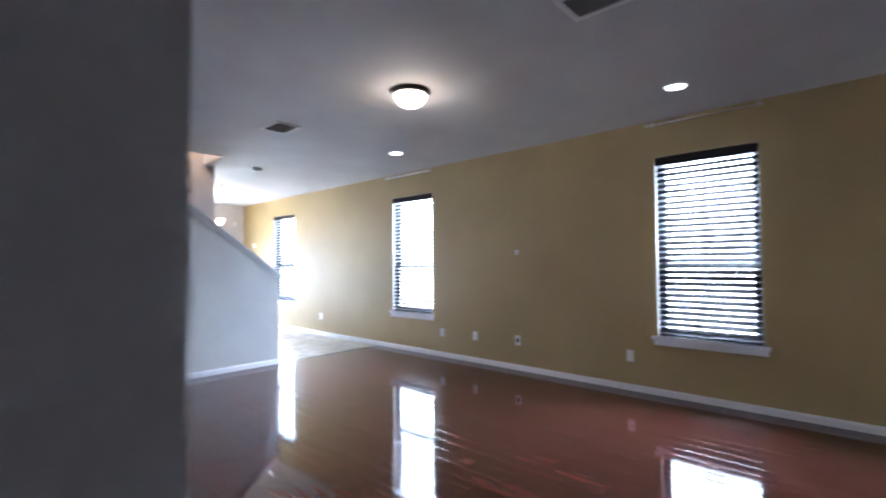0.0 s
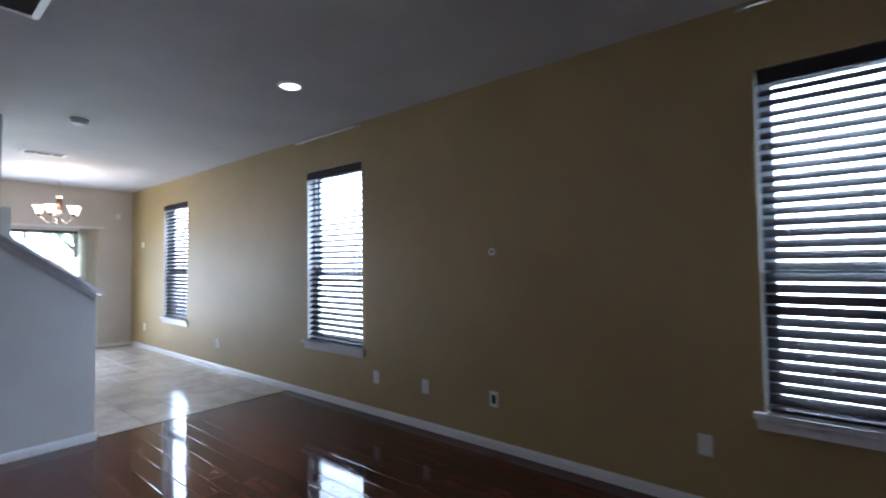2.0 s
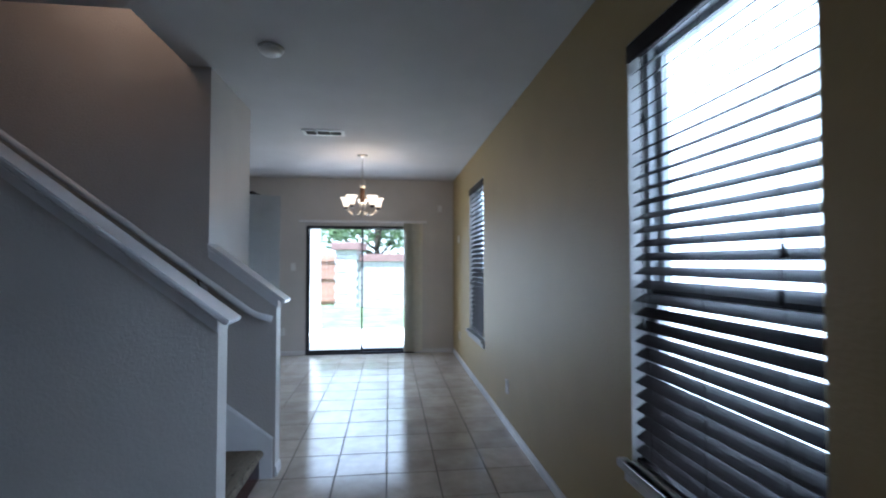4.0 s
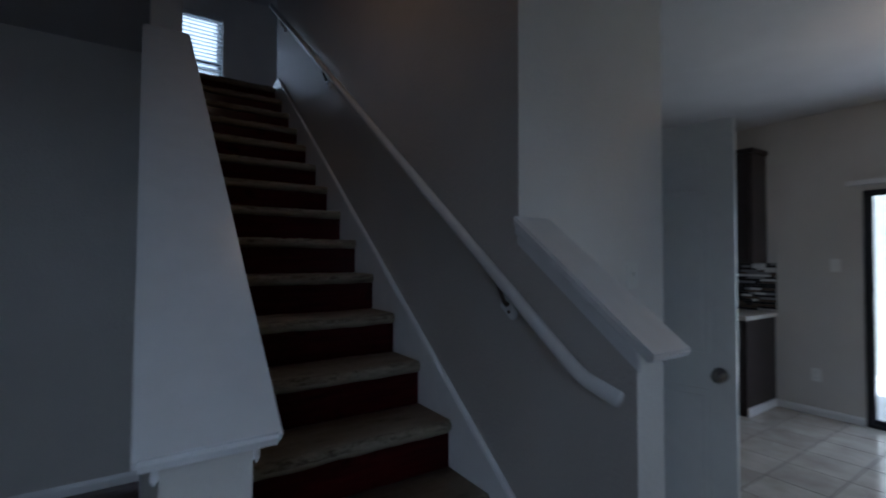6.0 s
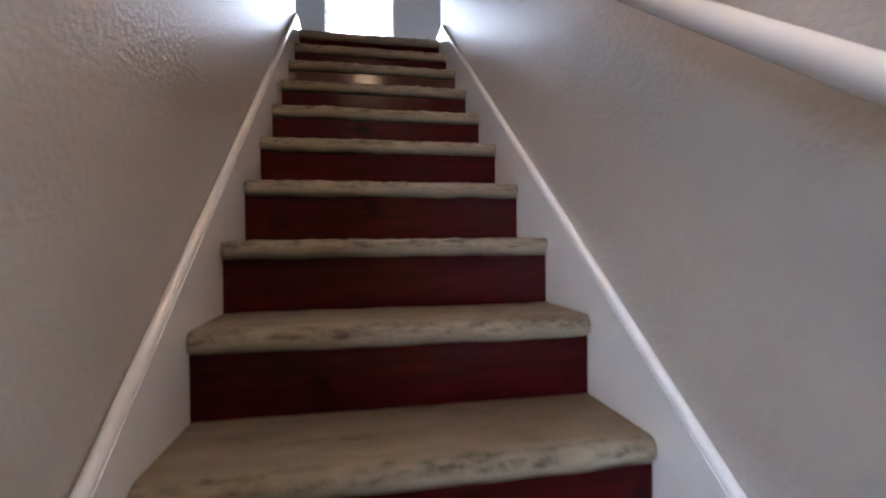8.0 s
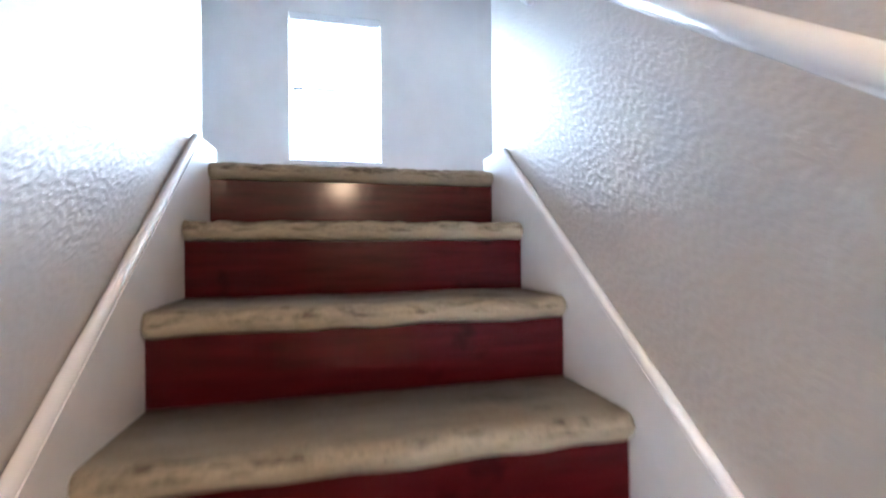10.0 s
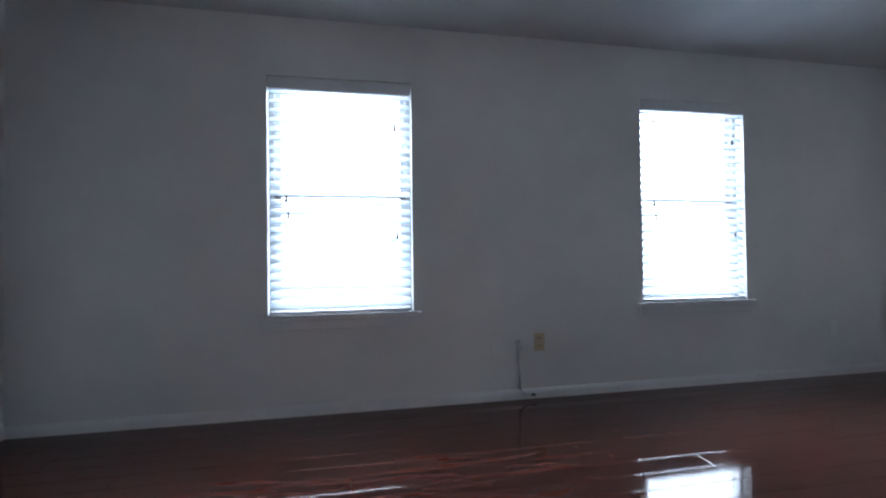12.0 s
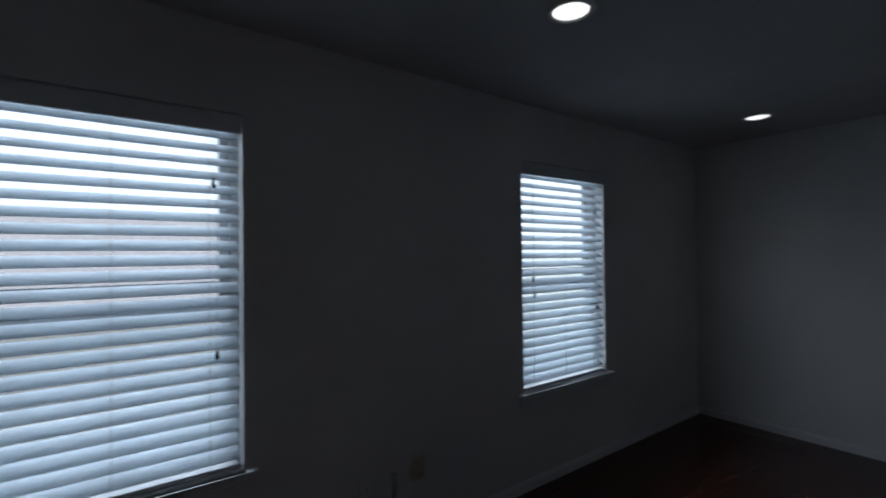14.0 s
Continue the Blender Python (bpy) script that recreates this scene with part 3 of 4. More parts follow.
# ---- windows ----
def window(name, c, w, z0, z1, wall_x, out, label, recess=0.075, rail=0.70, strip_lift=0.0):
    """A single-hung window in a wall across x. out: +1 where outdoors lies towards +x."""
    win = thing(name, label, "window", (wall_x, c, z0), kind="structure")
    inv = Matrix.Translation(-Vector(win.location))
    X = lambda d: wall_x + out * d
    zm = z0 + rail
    f = 0.032
    bm = bmesh.new()
    for y0, y1 in ((c - w, c - w + f), (c + w - f, c + w)):
        add_box(bm, X(recess), X(0.148), y0, y1, z0, z1)
    add_box(bm, X(recess), X(0.148), c - w + f, c + w - f, z1 - f, z1)
    add_box(bm, X(recess), X(0.148), c - w + f, c + w - f, z0, z0 + f)
    part("window_frame", moved(bm, inv), M_VINYL, win)
    for sash, (a, b), x0 in (("upper_sash", (zm - 0.02, z1 - f), recess + 0.04), ("lower_sash", (z0 + f, zm + 0.02), recess + 0.008)):
        bm = bmesh.new()
        s = 0.036
        ya, yb = c - w + f, c + w - f
        add_box(bm, X(x0), X(x0 + 0.03), ya, ya + s, a, b)
        add_box(bm, X(x0), X(x0 + 0.03), yb - s, yb, a, b)
        add_box(bm, X(x0), X(x0 + 0.03), ya + s, yb - s, b - s, b)
        add_box(bm, X(x0), X(x0 + 0.03), ya + s, yb - s, a, a + s)
        so = part(sash, moved(bm, inv), M_VINYL, win)
        pane = part("pane", moved(box(X(x0 + 0.013), X(x0 + 0.017), ya + s, yb - s, a + s, b - s), inv), M_GLASS, so)
        pane.visible_shadow = False
    # dark strip added for the meeting rail, seen dark against the daylight
    part("meeting_rail_dark", moved(box(X(recess + 0.002), X(recess + 0.036), c - w + f, c + w - f, zm + 0.021 + (strip_lift and strip_lift - 0.012), zm + 0.037 + (strip_lift and strip_lift + 0.012)), inv), M_DARKALU, win, "dark strip on the meeting rail, drawn for its backlit look")
    bm = box(X(-0.045), X(recess), c - w + 0.001, c + w - 0.001, z0 - 0.0, z0 + 0.012)
    add_box(bm, X(-0.045), X(-0.001), c - w - 0.05, c + w + 0.05, z0 - 0.022, z0 + 0.012, 0.006)
    part("window_sill", moved(bm, inv), M_TRIM, win)
    bm = box(X(-0.017), X(-0.001), c - w - 0.035, c + w + 0.035, z0 - 0.078, z0 - 0.022, 0.004)
    part("apron", moved(bm, inv), M_TRIM, win)
    return win


for i, (c, w) in enumerate(WIN):
    window(f"window_{i + 1}", c, w, WZ0, WZ1, 0.0, 1, "white single-hung window with a moulded sill in the yellow wall")
for i, (c, w) in enumerate(UPWIN):
    window(f"window_{i + 4}", c, w, UZ0, UZ1, XU, -1, "white single-hung window with a moulded sill", rail=0.664, strip_lift=0.07)


def blind(w, h, out, mats, label, group, tilt, valance_h=0.085, proud=0.012, pitch=0.057, chord=0.06):
    """A two-inch slatted blind; its base point is the middle of the sill's inner edge, y along the wall."""
    ob = thing("window_blind", label, "window blind", group=group)
    slat_m, val_m = mats
    X = lambda d: out * d
    v = box(X(-proud), X(0.004), -w + 0.008, w - 0.008, h - valance_h, h - 0.012, 0.004)
    part("valance", v, val_m, ob)
    part("headrail", box(X(0.008), X(0.062), -w + 0.003, w - 0.003, h - 0.05, h - 0.003), val_m, ob)
    part("bottom_rail", box(X(0.012), X(0.062), -w + 0.012, w - 0.012, 0.016, 0.034, 0.004), val_m, ob)
    # one slat, gently crowned, shared by all
    bm = bmesh.new()
    c2, c4 = chord / 2, chord / 4
    outline = [(-c2, 0), (-c4, 0.0019), (0, 0.0026), (c4, 0.0019), (c2, 0), (c2, -0.0024), (0, 0.0), (-c2, -0.0024)]
    add_prism(bm, outline, -w + 0.01, w - 0.01)
    first = None
    z = 0.034 + pitch * 0.75
    while z < h - valance_h + 0.02:
        if first is None:
            s = first = finish("slat", bm, slat_m, ob)
        else:
            s = first.copy()
            scene.collection.objects.link(s)
        s.location = (X(0.037), 0, z)
        s.rotation_euler = (radians(random.uniform(-0.15, 0.15)), radians(-out * (tilt + random.uniform(-1.2, 1.2))), 0)
        z += pitch
    for cy in (-w * 0.72, 0.0, w * 0.72):
        bm = bmesh.new()
        for d in (0.013, 0.061):
            add_tube(bm, [(X(d), cy, 0.03), (X(d), cy, h - 0.05)], 0.0011, 5)
        part("ladder_cord", bm, M_CORD if slat_m is M_WHITESLAT else slat_m, ob)
    for cy, zs in ((-w * 0.75, (h * 0.505, h * 0.435)), (w * 0.75, (h * 0.815, h * 0.35))):
        for j, ze in enumerate(zs):
            yy = cy + 0.012 * j
            c1 = part("pull_cord", tube([(X(0.002), yy, h - valance_h), (X(0.001), yy, ze)], 0.0012, 5), M_CORD if slat_m is M_WHITESLAT else slat_m, ob)
            part("tassel", lathe([(0, 0.0), (0.0045, -0.002), (0.0075, -0.024), (0.009, -0.036), (0.007, -0.042), (0, -0.042)], 12, (X(0.001), yy, ze)), M_BLACK, c1, smooth=True)
    return ob


for (c, w), tilt in zip(WIN, (44, 31, 46)):
    b = blind(w, WZ1 - WZ0, 1, (M_DARKSLAT, M_DARKSLAT), "dark espresso wooden slatted blind with open slats", "dark blinds", tilt)
    b.location = (0, c, WZ0)
b1 = blind(UPWIN[0][1], UZ1 - UZ0, -1, (M_WHITESLAT, M_TRIM), "white slatted blind with open slats and black tassels", "white blinds", 39, chord=0.062)
b1.location = (XU, UPWIN[0][0], UZ0)
copy_thing(b1, pose(XU, UPWIN[1][0], UZ0))


# ---- patio door ----
door = thing("door_1", "sliding glass patio door in a dark metal frame", "patio door", (-1.46, YB, 0), kind="structure")
inv = Matrix.Translation(-Vector(door.location))
DX0, DX1, DZ = -2.30, -0.62, 2.0
bm = bmesh.new()
f = 0.028
add_box(bm, DX0, DX0 + f, YB - 0.012, YB + 0.13, 0, DZ)
add_box(bm, DX1 - f, DX1, YB - 0.012, YB + 0.13, 0, DZ)
add_box(bm, DX0 + f, DX1 - f, YB - 0.012, YB + 0.13, DZ - f, DZ)
add_box(bm, DX0 + f, DX1 - f, YB - 0.012, YB + 0.13, -0.012, 0.028)
part("door_frame", moved(bm, inv), M_DARKALU, door)
mid = -1.447
for name, a, b, y in (("sliding_panel", DX0 + f, mid + 0.012, YB + 0.02), ("fixed_panel", mid - 0.012, DX1 - f, YB + 0.07)):
    bm = bmesh.new()
    s = 0.024
    add_box(bm, a, a + s, y, y + 0.035, 0.028, DZ - f)
    add_box(bm, b - s, b, y, y + 0.035, 0.028, DZ - f)
    add_box(bm, a + s, b - s, y, y + 0.035, 0.028, 0.062)
    add_box(bm, a + s, b - s, y, y + 0.035, DZ - f - 0.018, DZ - f)
    p = part(name, moved(bm, inv), M_DARKALU, door)
    g = part("pane", moved(box(a + s, b - s, y + 0.015, y + 0.02, 0.062, DZ - f - 0.018), inv), M_GLASS, p)
    g.visible_shadow = False
    if name == "sliding_panel":
        bm = box(a + 0.004, a + 0.022, y - 0.03, y, 0.93, 1.13, 0.006)
        part("handle", moved(bm, inv), M_BLACK, p, "black pull handle")

vb = thing("vertical_blind", "cream vertical blind gathered at the side of the patio door", "vertical blind", (-0.53, YB - 0.06, 2.06))
inv = Matrix.Translation(-Vector(vb.location))
part("track", moved(box(-2.4, -0.43, YB - 0.07, YB - 0.03, 2.045, 2.085, 0.004), inv), M_TRIM, vb, "white metal head track")
rnd = random.Random(4)
for i in range(13):
    x = -0.775 + i * 0.019 + (0.012 if i > 6 else 0)
    bm = bmesh.new()
    a = radians((66 if i < 7 else 38) + rnd.uniform(-7, 7))
    pts = []
    for k in range(5):
        u = (k / 4 - 0.5) * 0.088
        bow = 0.006 * (1 - (u / 0.044) ** 2)
        pts.append((x + u * math.cos(a) - bow * math.sin(a), YB - 0.05 + u * math.sin(a) + bow * math.cos(a)))
    back = [(p[0] + 0.0012, p[1] - 0.0006) for p in pts][::-1]
    add_prism(bm, pts + back, 0.03, 2.045, "z")
    part("vane", moved(bm, inv), M_VANE, vb)

# ---- closet door, standing open past the wall's corner ----
leaf = thing("closet_door", "white six-panel closet door standing open", "door", (-2.69, YC + 0.035, 0.012))
leaf.rotation_euler = (0, 0, radians(15.0))
DW, DH = 0.705, 2.02
bm = box(0, DW, -0.017, 0.017, 0, DH, 0.002)
part("door_leaf", bm, M_DOOR, leaf)
for side in (-1, 1):
    for cx0, cx1 in ((0.1, 0.325), (0.38, 0.605)):
        for pz0, pz1 in ((0.18, 0.82), (0.98, 1.56), (1.68, 1.9)):
            bm = bmesh.new()
            y0 = side * 0.017
            add_box(bm, cx0, cx1, y0, y0 + side * 0.004, pz0, pz1)
            bmesh.ops.bevel(bm, geom=bm.edges[:], offset=0.0035, segments=1, affect="EDGES")
            add_box(bm, cx0 + 0.03, cx1 - 0.03, y0 + side * 0.003, y0 + side * 0.009, pz0 + 0.03, pz1 - 0.03, 0.004)
            part("panel", bm, M_DOOR, leaf)
    k = lathe([(0, 0.0), (0.032, 0.0), (0.032, 0.006), (0.012, 0.01), (0.011, 0.03), (0.024, 0.038), (0.028, 0.05), (0.024, 0.062), (0, 0.066)], 22)
    moved(k, Matrix.Translation((DW - 0.062, side * 0.017, 0.89)) @ Matrix.Rotation(-side * math.pi / 2, 4, "X"))
    part("knob", k, M_SATIN, leaf, "round nickel door knob", smooth=True)
for hz in (0.2, 1.0, 1.82):
    part("hinge", tube([(-0.006, -0.012, hz - 0.045), (-0.006, -0.012, hz + 0.045)], 0.006, 8), M_NICKEL, leaf)
bm = bmesh.new()
for a, b, z0, z1 in ((-3.475, -3.42, 0, 2.105), (-2.72, -2.665, 0, 2.105), (-3.42, -2.72, 2.05, 2.105)):
    add_box(bm, a, b, YC, YC + 0.014, z0, z1)
tagged(finish("door_casing", bm, M_TRIM), "white painted casing round the closet door", "trim", kind="structure")

# ---- kitchen end ----
cab = thing("base_cabinet", "dark espresso base cabinet on a white plinth", "cabinet", (-3.3, 11.78, 0))
inv = Matrix.Translation(-Vector(cab.location))
part("body", moved(box(-4.6, -2.962, 11.47, YB - 0.002, 0.0, 0.86), inv), M_CABINET, cab)
part("plinth", moved(box(-2.962, -2.95, 11.47, YB - 0.002, 0.0, 0.075, 0.003), inv), M_TRIM, cab, "white plinth board")
for i in range(3):
    x1 = -3.0 - i * 0.52
    p = part("cabinet_door", moved(box(x1 - 0.5, x1, 11.45, 11.469, 0.11, 0.84, 0.004), inv), M_CABINET, cab)
    part("handle", moved(tube([(x1 - 0.06, 11.445, 0.64), (x1 - 0.06, 11.425, 0.65), (x1 - 0.06, 11.425, 0.75), (x1 - 0.06, 11.445, 0.76)], 0.005, 8), inv), M_NICKEL, p)
tagged(finish("countertop", box(-4.6, -2.94, 11.44, YB - 0.002, 0.862, 0.9, 0.005), M_COUNTER), "pale laminate kitchen countertop on the cabinet", "countertop")
cab = thing("wall_cabinet", "dark espresso wall cabinet above the counter", "cabinet", (-3.4, 11.9, 1.38))
inv = Matrix.Translation(-Vector(cab.location))
part("body", moved(box(-4.6, -3.022, 11.76, YB - 0.002, 1.38, 2.43), inv), M_CABINET, cab)
part("crown", moved(box(-4.6, -3.0, 11.735, YB - 0.002, 2.432, 2.475, 0.008), inv), M_CABINET, cab)
for i in range(3):
    x1 = -3.04 - i * 0.52
    part("cabinet_door", moved(box(x1 - 0.5, x1, 11.742, 11.759, 1.4, 2.42, 0.004), inv), M_CABINET, cab)
splash = thing("backsplash", "black, grey and white glass mosaic backsplash", "backsplash", (-3.4, YB, 1.1))
inv = Matrix.Translation(-Vector(splash.location))
part("grout", moved(box(-4.0, -2.945, YB - 0.006, YB - 0.001, 0.902, 1.378), inv), M_GROUT, splash)
rnd = random.Random(9)
for row in range(21):
    z = 0.906 + row * 0.0224
    x = -2.948
    while x > -3.62:
        w = rnd.choice((0.05, 0.09, 0.13, 0.16))
        part("mosaic_tile", moved(box(x - w + 0.003, x, YB - 0.011, YB - 0.0062, z, z + 0.0195), inv), M_MOSAIC[rnd.choice((0, 0, 0, 1, 2, 3))], splash)
        x -= w

# ---- ceiling fixtures ----
dome = thing("ceiling_light", "lit flush dome ceiling light with a bronze rim", "ceiling light", (-2.24, 3.88, H))
part("rim", lathe([(0, -0.001), (0.16, -0.001), (0.165, -0.010), (0.152, -0.018), (0.150, -0.029), (0.138, -0.038), (0.132, -0.034), (0, -0.034)], 40), M_BRONZE, dome, "bronze metal rim", smooth=True)
part("glass_bowl", lathe([(0.134, -0.036), (0.133, -0.052), (0.122, -0.08), (0.098, -0.107), (0.06, -0.128), (0.02, -0.137), (0, -0.138)], 40), M_BULB, dome, "lit white glass bowl", smooth=True)
part("finial", lathe([(0, -0.137), (0.011, -0.139), (0.011, -0.145), (0.006, -0.151), (0, -0.153)], 14), M_BRONZE, dome, smooth=True)
hall = copy_thing(dome, pose(-2.75, 7.55, 3.6))
tagged(hall, "lit flush dome ceiling light over the stairs")

can = thing("recessed_light", "lit recessed ceiling downlight with a white ring", "recessed light", (*CANS[0], H), "downlights")
part("trim_ring", lathe([(0.072, -0.004), (0.076, -0.010), (0.088, -0.009), (0.096, -0.003), (0.096, 0.0), (0.072, 0.0)], 32), M_PLATE, can, smooth=True)
part("lens", lathe([(0.0722, -0.002), (0.06, -0.006), (0.03, -0.009), (0, -0.0095)], 32), M_CANLENS, can, "glowing white lens", smooth=True)
for cx, cy in CANS[1:]:
    copy_thing(can, pose(cx, cy, H))
for cx, cy in UP_CANS:
    copy_thing(can, pose(cx, cy, TOP))


def vent(name, x, y, w, d, turn=0.0, bays=1):
    """A ceiling register: a flanged frame with angled slats over a dark sheet."""
    v = thing(name, "white enamelled ceiling air vent with slanted slats", "air vent", (x, y, H))
    v.rotation_euler = (0, 0, radians(turn))
    bm = bmesh.new()
    b = 0.034
    add_box(bm, -w / 2, w / 2, -d / 2, -d / 2 + b, -0.012, -0.001, 0.003)
    add_box(bm, -w / 2, w / 2, d / 2 - b, d / 2, -0.012, -0.001, 0.003)
    add_box(bm, -w / 2, -w / 2 + b, -d / 2 + b, d / 2 - b, -0.012, -0.001)
    add_box(bm, w / 2 - b, w / 2, -d / 2 + b, d / 2 - b, -0.012, -0.001)
    for k in range(1, bays):
        xx = -w / 2 + w * k / bays
        add_box(bm, xx - 0.006, xx + 0.006, -d / 2 + b, d / 2 - b, -0.014, -0.001)
    part("frame", bm, M_PLATE, v)
    # flat dark sheet stands in for the shade inside the duct
    part("duct", box(-w / 2 + b, w / 2 - b, -d / 2 + b, d / 2 - b, -0.003, -0.0015), M_VENTDARK, v)
    n = int((d - 2 * b) / 0.017)
    for k in range(n):
        yy = -d / 2 + b + (k + 0.5) * (d - 2 * b) / n
        s = box(-w / 2 + b, w / 2 - b, -0.0075, 0.0075, -0.0006, 0.0006)
        moved(s, Matrix.Translation((0, yy, -0.009)) @ Matrix.Rotation(radians(38), 4, "X"))
        part("slat", s, M_VENT, v)
    return v


vent("ceiling_vent", -2.49, 5.56, 0.28, 0.36)
vent("ceiling_vent", -2.46, 2.2, 0.28, 0.36)
vent("ceiling_vent", -1.68, 9.48, 0.41, 0.2, 0, 3)
sm = thing("smoke_detector", "round white smoke detector on the ceiling", "smoke detector", (-1.745, 7.68, H))
part("base", lathe([(0, 0), (0.076, 0), (0.077, -0.012), (0.07, -0.016), (0, -0.016)], 32), M_PLATE, sm, smooth=True)
part("cover", lathe([(0.066, -0.0165), (0.065, -0.03), (0.052, -0.041), (0.02, -0.044), (0, -0.044)], 32), M_PLATE, sm, smooth=True)

# chandelier
ch = thing("chandelier", "bronze chandelier with five lit white glass shades", "chandelier", (-1.352, 10.44, H))
part("canopy", lathe([(0, 0), (0.062, 0), (0.06, -0.012), (0.03, -0.026), (0.008, -0.032), (0, -0.032)], 24), M_NICKEL, ch, smooth=True)
for k in range(6):
    z = -0.045 - k * 0.021
    pts = [(0.008 * math.cos(t) if k % 2 else 0, 0 if k % 2 else 0.008 * math.cos(t), z + 0.014 * math.sin(t)) for t in np.linspace(0, 2 * math.pi, 11)]
    part("chain_link", tube(pts, 0.0018, 5), M_NICKEL, ch)
part("cord", tube([(0, 0, -0.03), (0, 0, -0.36)], 0.0035, 8), M_NICKEL, ch)
for k in range(3):
    # slim rods spreading from the chain down to the body
    c, s3 = math.cos(2 * math.pi * k / 3 + 0.4), math.sin(2 * math.pi * k / 3 + 0.4)
    part("hanger_rod", tube([(0.004 * c, 0.004 * s3, -0.165), (0.02 * c, 0.02 * s3, -0.25), (0.034 * c, 0.034 * s3, -0.34), (0.028 * c, 0.028 * s3, -0.372)], 0.0035, 7), M_NICKEL, ch, smooth=True)
part("collar", lathe([(0, -0.362), (0.022, -0.364), (0.036, -0.372), (0.037, -0.386), (0.03, -0.40), (0, -0.40)], 22), M_NICKEL, ch, "nickel collar", smooth=True)
part("column", lathe([(0, -0.4), (0.027, -0.402), (0.031, -0.415), (0.031, -0.565), (0.026, -0.578), (0, -0.58)], 22), M_AGED, ch, "aged bronze centre column", smooth=True)
part("hub", lathe([(0, -0.578), (0.03, -0.582), (0.038, -0.61), (0.038, -0.66), (0.028, -0.70), (0.013, -0.725), (0.017, -0.742), (0.012, -0.757), (0, -0.768)], 22), M_NICKEL, ch, smooth=True)
for k in range(5):
    a = 2 * math.pi * k / 5 + 0.35
    c, s = math.cos(a), math.sin(a)
    pts = []
    for q in np.linspace(0, 1, 12):
        r = 0.02 + 0.185 * q
        z = -0.675 - 0.07 * math.sin(math.pi * min(1, q * 1.05)) + 0.035 * q * q
        pts.append((r * c, r * s, z))
    arm = part("arm", tube(pts, 0.0075, 8), M_NICKEL, ch, "curved nickel arm", smooth=True)
    base = (0.205 * c, 0.205 * s, -0.65)
    part("cup", lathe([(0, -0.012), (0.02, -0.008), (0.03, 0.006), (0.024, 0.02), (0.018, 0.024), (0, 0.024)], 18, base), M_BRONZE, arm, smooth=True)
    part("shade", lathe([(0.0, 0.022), (0.026, 0.022), (0.036, 0.04), (0.044, 0.075), (0.055, 0.11), (0.074, 0.132), (0.070, 0.132), (0.051, 0.11), (0.04, 0.078), (0.0, 0.05)], 26, base), M_SHADE, arm, "lit white bell glass shade", smooth=True)


# ---- plates, sensors, rods ----
def plate(at, face, kind="outlet", mat=None, w=0.072, h=0.116):
    """A cover plate on a wall. face: the way it looks, as degrees about z; 0 looks along -y."""
    mat = mat or M_PLATE
    words = {"outlet": "white plastic wall outlet plate", "switch": "white plastic light switch plate", "box": "white low-voltage wall plate with an open dark centre",
             "blank": "white blank wall plate"}[kind]
    if mat is M_IVORY:
        words = "ivory plastic wall outlet plate with dark sockets"
    ob = thing("wall_" + ("switch" if kind == "switch" else "outlet"), words, "wall plate", at)
    ob.rotation_euler = (0, 0, radians(face))
    part("cover", box(-w / 2, w / 2, -0.0055, 0, -h / 2, h / 2, 0.0025), mat, ob)
    if kind == "outlet":
        for dz in (-0.027, 0.027):
            s = part("socket", box(-0.0165, 0.0165, -0.0075, -0.0056, dz - 0.0155, dz + 0.0155, 0.003), mat, ob)
            bm = box(-0.0085, -0.0055, -0.0079, -0.0076, dz - 0.003, dz + 0.0075)
            add_box(bm, 0.0055, 0.0085, -0.0079, -0.0076, dz - 0.003, dz + 0.0075)
            add_box(bm, -0.0025, 0.0025, -0.0079, -0.0076, dz - 0.0115, dz - 0.0065)
            part("slots", bm, M_BLACK, s)
    elif kind == "switch":
        part("toggle", box(-0.005, 0.005, -0.016, -0.0056, -0.004, 0.012, 0.002), mat, ob)
    elif kind == "box":
        part("opening", box(-0.018, 0.018, -0.0062, -0.0057, -0.032, 0.032), M_BLACK, ob)
    part("screw", lathe([(0, 0.0), (0.0028, 0.0), (0.002, 0.0012), (0, 0.0014)], 8), M_NICKEL, ob).matrix_local = pose(0, -0.0056, 0, 90)
    return ob


plate((0, 2.964, 0.355), -90, "blank")
plate((0, 4.335, 0.365), -90, "box")
plate((0, 5.007, 0.353), -90, "switch")
plate((0, 5.602, 0.344), -90, "blank")
plate((0, 8.72, 0.35), -90, "outlet")
plate((0, 11.40, 0.36), -90, "outlet")
plate((0, 11.5, 1.77), -90, "blank", w=0.1, h=0.1)
plate((-2.495, YB, 1.36), 0, "switch")
plate((-2.645, YB, 0.362), 0, "outlet")
plate((-3.09, YB - 0.011, 1.347), 0, "outlet", w=0.116, h=0.05)
plate((-3.17, 6.962, 0.315), 0, "outlet")
plate((-0.25, 0.81, 0.36), 180, "outlet")
plate((XU, 8.796, 3.416), 90, "outlet", M_IVORY)
plate((XU, 8.495, 3.395), 90, "switch")
plate((XU, 6.06, 3.38), 90, "blank")
plate((XU, 11.24, 3.40), 90, "blank")
plate((-2.215, 8.65, 1.345), 90, "switch")

port = thing("cable_port", "round white cable cover with a dark hole", "cable cover", (0, 4.334, 1.455))
p = lathe([(0.011, 0), (0.011, 0.006), (0.014, 0.0085), (0.026, 0.006), (0.03, 0)], 26)
part("ring", moved(p, Matrix.Rotation(-math.pi / 2, 4, "Y")), M_PLATE, port, smooth=True)
p = lathe([(0.0112, 0.001), (0.006, 0.002), (0, 0.002)], 18)
part("hole", moved(p, Matrix.Rotation(-math.pi / 2, 4, "Y")), M_BLACK, port)


